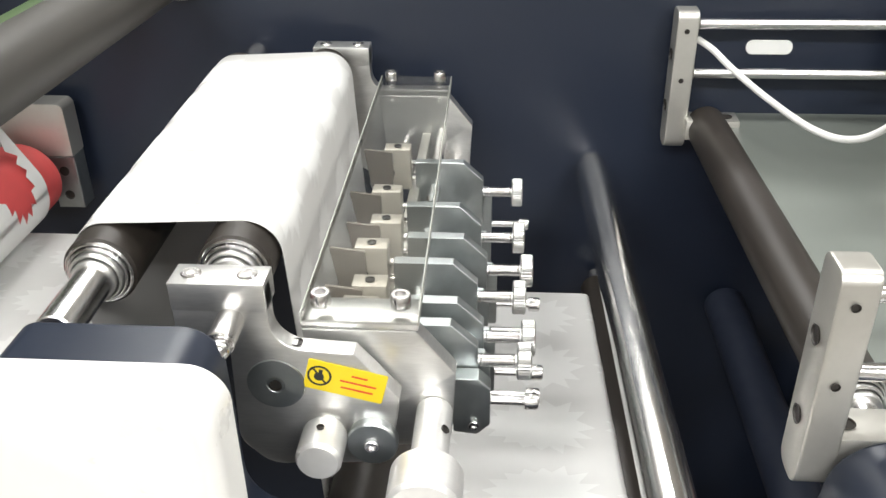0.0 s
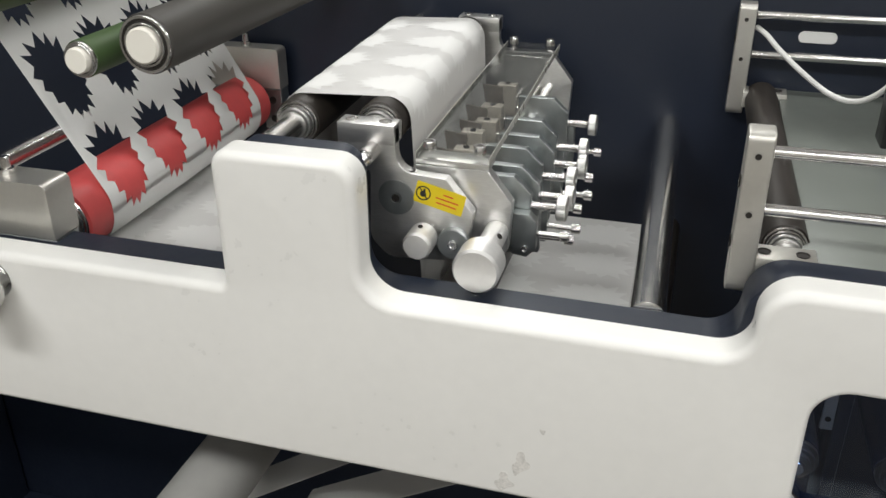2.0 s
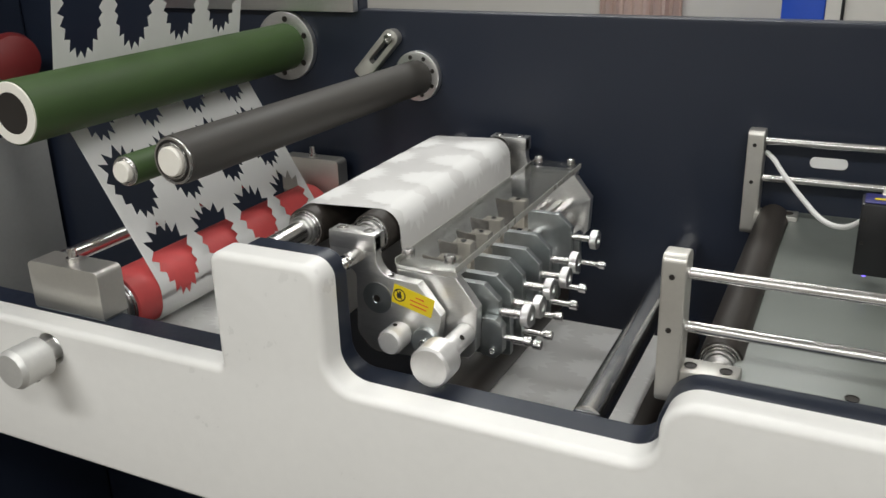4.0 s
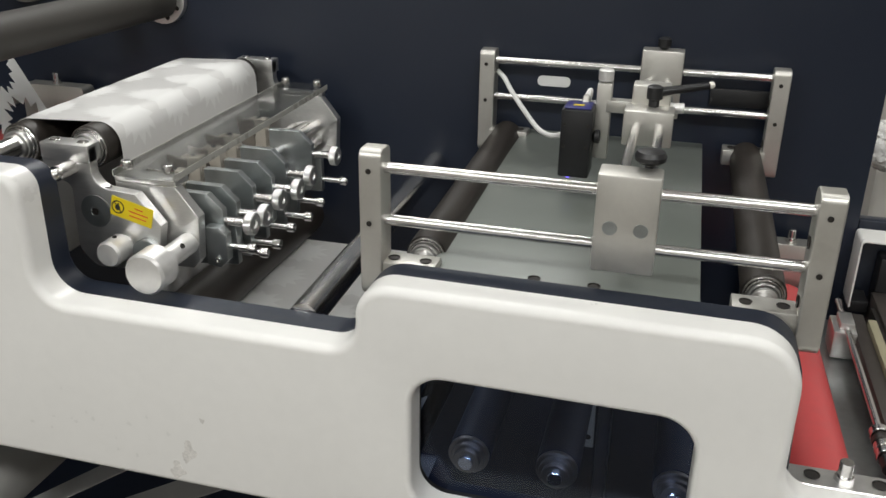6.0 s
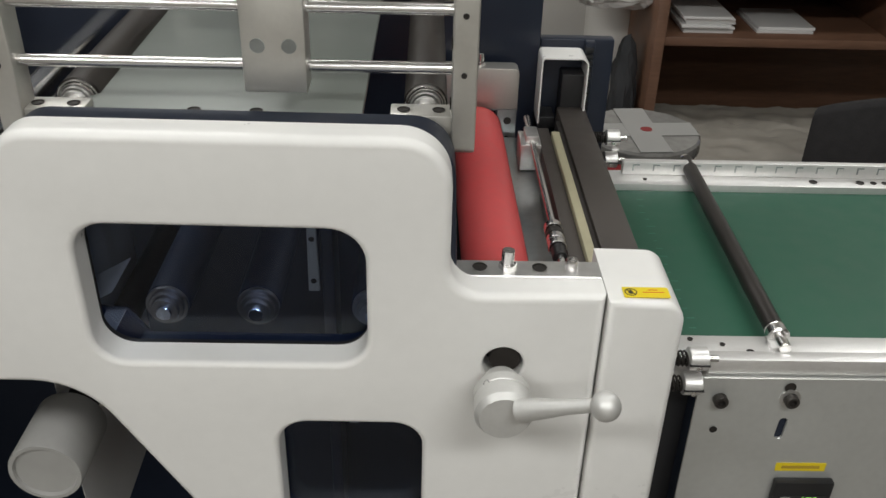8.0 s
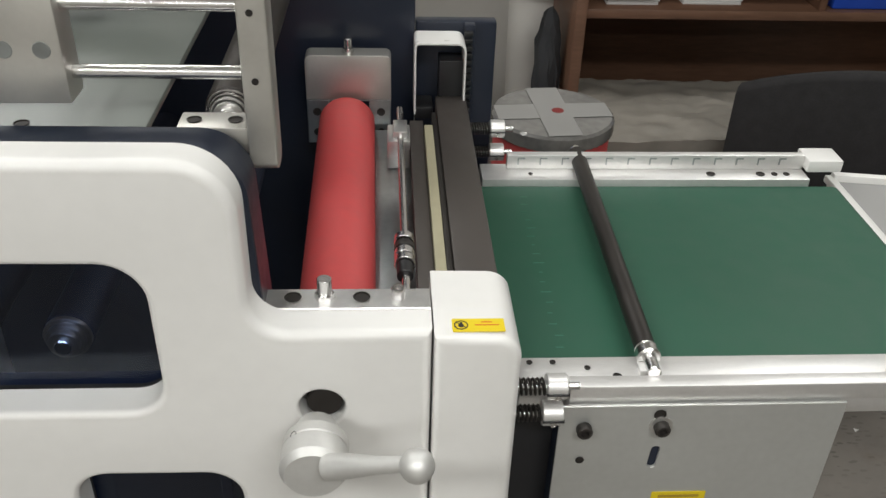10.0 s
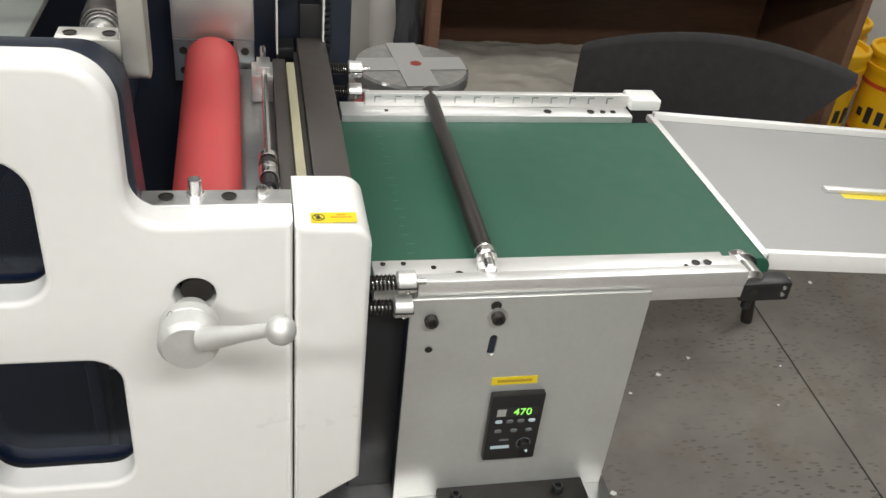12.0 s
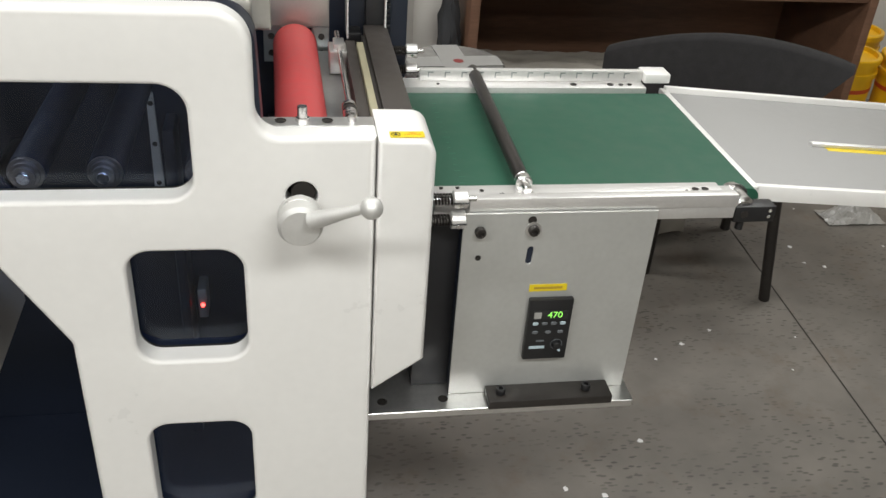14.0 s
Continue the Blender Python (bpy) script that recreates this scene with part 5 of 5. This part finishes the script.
bm = B(); slab(bm, rpoly([(0.225, 0.10, 0.012), (0.60, 0.10, 0.012), (0.60, 1.74, 0.012), (0.225, 1.74, 0.012)]), [rpoly([(0.233, 0.108, 0.010), (0.592, 0.108, 0.010), (0.592, 1.732, 0.010), (0.233, 1.732, 0.010)])], 2.294, 2.2995, "y", 0.0006, 1); part("door_seal", bm, BLACK, locker, "thin black door seal")
desk = thing("wooden_desk", "brown laminated desk with an open shelf", "desk")
for a, nm in (((1.20, 2.60, 2.02, 2.60, 0.885, 0.915), "desktop"), ((1.20, 1.23, 2.04, 2.58, 0.0, 0.885), "side_panel"), ((2.55, 2.58, 2.04, 2.58, 0.0, 0.885), "side_panel"), ((1.23, 2.55, 2.05, 2.56, 0.712, 0.737), "shelf"), ((1.23, 2.55, 2.56, 2.58, 0.25, 0.885), "back_panel"), ((1.86, 1.88, 2.06, 2.55, 0.737, 0.885), "divider")):
    bm = B(); box(bm, *a, 0.002); part(nm, bm, WOOD, desk)
for x0, w, h, y in ((1.29, 0.14, 0.05, 2.09), (1.50, 0.16, 0.018, 2.10), (2.12, 0.17, 0.03, 2.1)):
    t = thing("paper_stack", "untidy stack of white papers on the shelf", "papers", "paper stacks")
    n = max(2, int(h / 0.008))
    for i in range(n):
        bm = B(); j = 0.008 * math.sin(i * 2.3); box(bm, x0 + j, x0 + w + j, y + j, y + 0.2, 0.7372 + i * 0.008, 0.7368 + (i + 1) * 0.008, 0.001); part("sheaf", bm, PAPER if i % 3 else LINER, t)
t = thing("blue_bin", "blue plastic bin on the shelf", "bin")
bm = B(); box(bm, 1.90, 2.10, 2.07, 2.3, 0.738, 0.82, 0.006); part("bin_body", bm, BLUE_P, t)
bm = B(); box(bm, 1.895, 2.105, 2.065, 2.305, 0.812, 0.822, 0.003); part("rim", bm, BLUE_P, t)
t = thing("paper_sheet", "loose white paper on the desk", "paper")
bm = B(); box(bm, 1.32, 1.62, 2.06, 2.4, 0.9155, 0.918, 0.0005, rot=Matrix.Translation((1.45, 2.2, 0)) @ Matrix.Rotation(0.12, 4, "Z") @ Matrix.Translation((-1.45, -2.2, 0))); part("sheet", bm, PAPER, t)
t = thing("tape_roll", "clear adhesive tape roll lying on white paper", "tape roll", at=(1.50, 2.16, 0.9185))
bm = B(); slab(bm, circle2(0, 0, 0.055, 36), [circle2(0, 0, 0.044, 36)], 0, 0.03, "z", 0.002, 2); part("tape", bm, LINER, t)
t = thing("black_bag", "crumpled black cloth bag on the desk edge", "bag")
bm = B(); bmesh.ops.create_icosphere(bm, subdivisions=4, radius=1)
for v in bm.verts:
    v.co = Vector((1.29 + 0.085 * v.co.x, 2.14 + 0.09 * v.co.y, 0.944 + 0.034 * v.co.z)) + 0.012 * noise.noise_vector(v.co * 3)
part("bag_body", bm, CLOTH, t)
bm = B(); tube(bm, [(1.23, 2.1, 0.96), (1.26, 2.15, 1.0), (1.36, 2.2, 0.99), (1.42, 2.18, 0.94)], 0.004); part("strap", bm, CLOTH, t)
t = thing("bubble_wrap_bundle", "crumpled bundle of clear bubble wrap", "bubble wrap")
WRAP = mat("milky_bubble_wrap", (0.74, 0.735, 0.71), 0.18, 0, 0.18, 160, 1.0)
bm = B(); bmesh.ops.create_icosphere(bm, subdivisions=5, radius=1)
for v in bm.verts:
    n3 = v.co.copy()
    v.co = Vector((1.120 + 0.140 * math.copysign(abs(n3.x) ** 0.6, n3.x), 2.20 + 0.10 * n3.y, 0.850 + 0.072 * math.copysign(abs(n3.z) ** 0.8, n3.z))) + 0.010 * noise.noise_vector(n3 * 5) + 0.005 * noise.noise_vector(n3 * 14)
part("wrap_body", bm, WRAP, t)
t = thing("wrapped_column", "pale grey wrapped roll standing on end", "roll")
bm = B(); lathe(bm, (1.165, 2.45, 0), (0, 0, 1), [(0, 0.07), (0.01, 0.072), (0.5, 0.085), (0.83, 0.090), (0.84, 0.085)], 40); part("wrapped_roll", bm, WALLPAINT, t)
t = thing("dark_sack", "dark grey sack leaning beside the desk", "sack")
bm = B(); bmesh.ops.create_icosphere(bm, subdivisions=4, radius=1)
for v in bm.verts:
    v.co = Vector((1.155 + 0.04 * v.co.x, 2.15 + 0.06 * v.co.y, 0.35 + 0.36 * math.copysign(abs(v.co.z) ** 0.7, v.co.z))) + 0.012 * noise.noise_vector(v.co * 4)
part("sack_body", bm, mat("dark_grey_cloth", (0.04, 0.042, 0.045), 0.85, 0, 0.2, 100, 0.2), t)
t = thing("red_drum", "red round drum lidded with clear film and grey tape", "drum", at=(1.045, 1.44, 0))
bm = B(); lathe(bm, (0, 0, 0), (0, 0, 1), [(0, 0.115), (0.005, 0.12), (0.69, 0.12), (0.695, 0.124), (0.712, 0.124), (0.716, 0.120)], 48); part("drum_body", bm, RED, t)
bm = B(); lathe(bm, (0, 0, 0.688), (0, 0, 1), [(0, 0.1262), (0.003, 0.127), (0.026, 0.1265), (0.0315, 0.122), (0.0317, 0.0)], 96, 0.014); part("film_lid", bm, mat("clear_grey_film", (0.22, 0.215, 0.205), 0.12, 0.3, 0.3, 60, 0.6), t, "crinkled clear film")
for rz in (0, 90):
    bm = B(); box(bm, -0.118, 0.118, -0.034, 0.034, 0.7205 + 0.0004 * (rz > 0), 0.7215 + 0.0004 * (rz > 0), rot=Matrix.Rotation(radians(rz + 4), 4, "Z")); part("tape_strip", bm, mat("grey_cloth_tape", (0.27, 0.265, 0.255), 0.4, 0, 0.05, 90), t, "grey tape")
bm = B(); slab(bm, circle2(0.01, 0.0, 0.013, 16), [], 0.722, 0.7225, "z", 0.0001, 1); part("lid_hole", bm, mat("dark_red", (0.2, 0.02, 0.02), 0.5), t)
t = thing("covered_crate", "low crate under dull grey plastic sheeting", "crate")
SHEET = mat("dusty_grey_sheeting", (0.20, 0.183, 0.158), 0.5, 0, 0.35, 14, 0.6)
bm = B(); bmesh.ops.create_grid(bm, x_segments=40, y_segments=40, size=0.5)
for v in bm.verts:
    u, w = v.co.x, v.co.y
    v.co = Vector((1.56 + 0.72 * u, 1.95 + 0.42 * w, 0.50 + 0.012 * noise.noise((u * 9, w * 9, 0)) + 0.006 * noise.noise((u * 25, w * 25, 3)) - (0.48 if max(abs(u), abs(w)) > 0.49 else 0)))
part("sheeting", bm, SHEET, t)
chair = thing("black_chair", "black upholstered chair with a curved back on dark legs", "chair")
bm = B()
a, b = Vector((1.530, 1.685)), Vector((2.062, 1.330))
nx = 20
rows = []
for i in range(nx + 1):
    u = i / nx
    p = a.lerp(b, u) + Vector((0.56, 0.83)).normalized() * 0.05 * math.sin(math.pi * u)
    top = 0.680 + 0.076 * u + 0.044 * math.sin(math.pi * u) ** 0.8
    bot = 0.40
    f = p + (a - b) * 0.40 * u ** 2
    q = Vector((0.56, 0.83)).normalized() * 0.03
    rows.append([bm.verts.new((f.x - q.x, f.y - q.y, bot)), bm.verts.new((p.x - q.x, p.y - q.y, top - 0.012)), bm.verts.new((p.x - q.x * 0.5, p.y - q.y * 0.5, top)), bm.verts.new((p.x + q.x * 0.5, p.y + q.y * 0.5, top)), bm.verts.new((p.x + q.x, p.y + q.y, top - 0.012)), bm.verts.new((f.x + q.x, f.y + q.y, bot))])
for r0, r1 in zip(rows, rows[1:]):
    for i in range(6):
        j = (i + 1) % 6
        bm.faces.new((r0[i], r0[j], r1[j], r1[i]))
bm.faces.new(rows[0]); bm.faces.new(rows[-1]); part("backrest", bm, CLOTH, chair, smooth=60)
bm = B(); box(bm, 1.65, 2.12, 1.45, 1.85, 0.37, 0.43, 0.02, 3); part("seat", bm, CLOTH, chair)
for x, y in ((2.04, 1.38), (1.72, 1.55), (2.10, 1.80), (1.70, 1.84)):
    dx = 0.055 if x == 2.04 else 0.0
    bm = B(); cyl(bm, (x, y, 0), (x - dx, y + dx * 0.3, 0.40), 0.016); part("leg", bm, BLACK_STEEL_SHADE, chair)
RED_BAND = mat("red_printed_band", (0.55, 0.07, 0.02), 0.4, 0, 0.1, 40)
for x, y, turn in ((2.78, 2.41, 10), (3.05, 2.36, -25), (2.97, 2.70, 60)):
    t = thing("yellow_tub", "yellow plastic tub with a red band and black print", "tub", "yellow tubs", (x, y, 0))
    t.rotation_euler = (0, 0, radians(turn))
    bm = B(); lathe(bm, (0, 0, 0), (0, 0, 1), [(0, 0.106), (0.004, 0.111), (0.345, 0.121), (0.347, 0.127), (0.366, 0.128), (0.369, 0.122), (0.399, 0.122), (0.401, 0.130), (0.420, 0.130), (0.425, 0.126), (0.425, 0.114), (0.408, 0.112), (0.406, 0.0)], 44); tub = part("tub_body", bm, YELLOW_P, t)
    for z0 in (0.090, 0.290):
        bm = B(); lathe(bm, (0, 0, z0), (0, 0, 1), [(0, 0.108 + 0.0294 * z0), (0, 0.1118 + 0.0294 * z0), (0.016, 0.1124 + 0.0294 * z0), (0.016, 0.108 + 0.0294 * z0)], 44); part("red_band", bm, RED_BAND, tub, "red printed band")
    for k in range(7):
        a = radians(-150 + 20 * k)
        r, h = 0.1172, 0.016 + 0.016 * abs(math.sin(k * 1.9))
        bm = B(); box(bm, -0.012, 0.012, -0.0012, 0.0012, 0.185 - h, 0.185 + h, 0.0004, 1, rot=Matrix.Translation((r * math.cos(a), r * math.sin(a), 0)) @ Matrix.Rotation(a + math.pi / 2, 4, "Z")); part("print_bar", bm, INK, tub)

t = thing("plastic_film", "crumpled clear plastic film lying on the floor", "plastic film", at=(2.60, 1.85, 0))
bm = B(); bmesh.ops.create_grid(bm, x_segments=36, y_segments=20, size=0.5)
for v in bm.verts:
    u, w = v.co.x, v.co.y
    v.co = Vector((0.22 * u, 0.11 * w, 0.004 + 0.06 * max(0, 1 - 3.6 * (u * u + w * w)) * (0.6 + 0.5 * noise.noise((u * 7, w * 7, 2))) + 0.010 * abs(noise.noise((u * 16, w * 16, 5)))))
part("film_sheet", bm, mat("dull_clear_film", (0.34, 0.33, 0.31), 0.3, 0, 0.15, 120, 0.4), t, smooth=20)

# ---- floor details ----
bm = B()
p0, p1 = Vector((2.113, 1.70)), Vector((2.06, 0.74))
d = (p1 - p0).normalized(); nn = Vector((-d.y, d.x)) * 0.0022
vs = [bm.verts.new((q.x, q.y, 0.0008)) for q in (p0 - d * 1.5 - nn, p0 - d * 1.5 + nn, p1 + d * 2 + nn, p1 + d * 2 - nn)]
bm.faces.new(vs)
setting(part("floor_joint", bm, BLACK_STEEL_SHADE), "dark joint line in the floor", "floor joint")
rnd = random.Random(4)
bm = B()
for i in range(46):
    x, y, a, s = rnd.uniform(1.15, 2.9), rnd.uniform(0.2, 2.0), rnd.uniform(0, 6.28), rnd.uniform(0.004, 0.011)
    k = rnd.randint(3, 5)
    vs = [bm.verts.new((x + s * math.cos(a + 6.28 * j / k) * rnd.uniform(0.5, 1.2), y + s * math.sin(a + 6.28 * j / k) * rnd.uniform(0.5, 1.2), 0.002 + 0.002 * rnd.random())) for j in range(k)]
    bm.faces.new(vs)
tagged(part("paper_scraps", bm, PAPER), "tiny white paper scraps scattered on the floor", "paper scraps", kind="stuff")


# ---- movement ----
def motions():
    """The plain red nip roller turns while the machine runs."""
    rows = []
    for i in range(57):
        rows.append((i * 0.25, pose(0.659, 0.398, 0.952, 0, 80.0 * i, 0.8)))
    walk(red_right, rows)


motions()
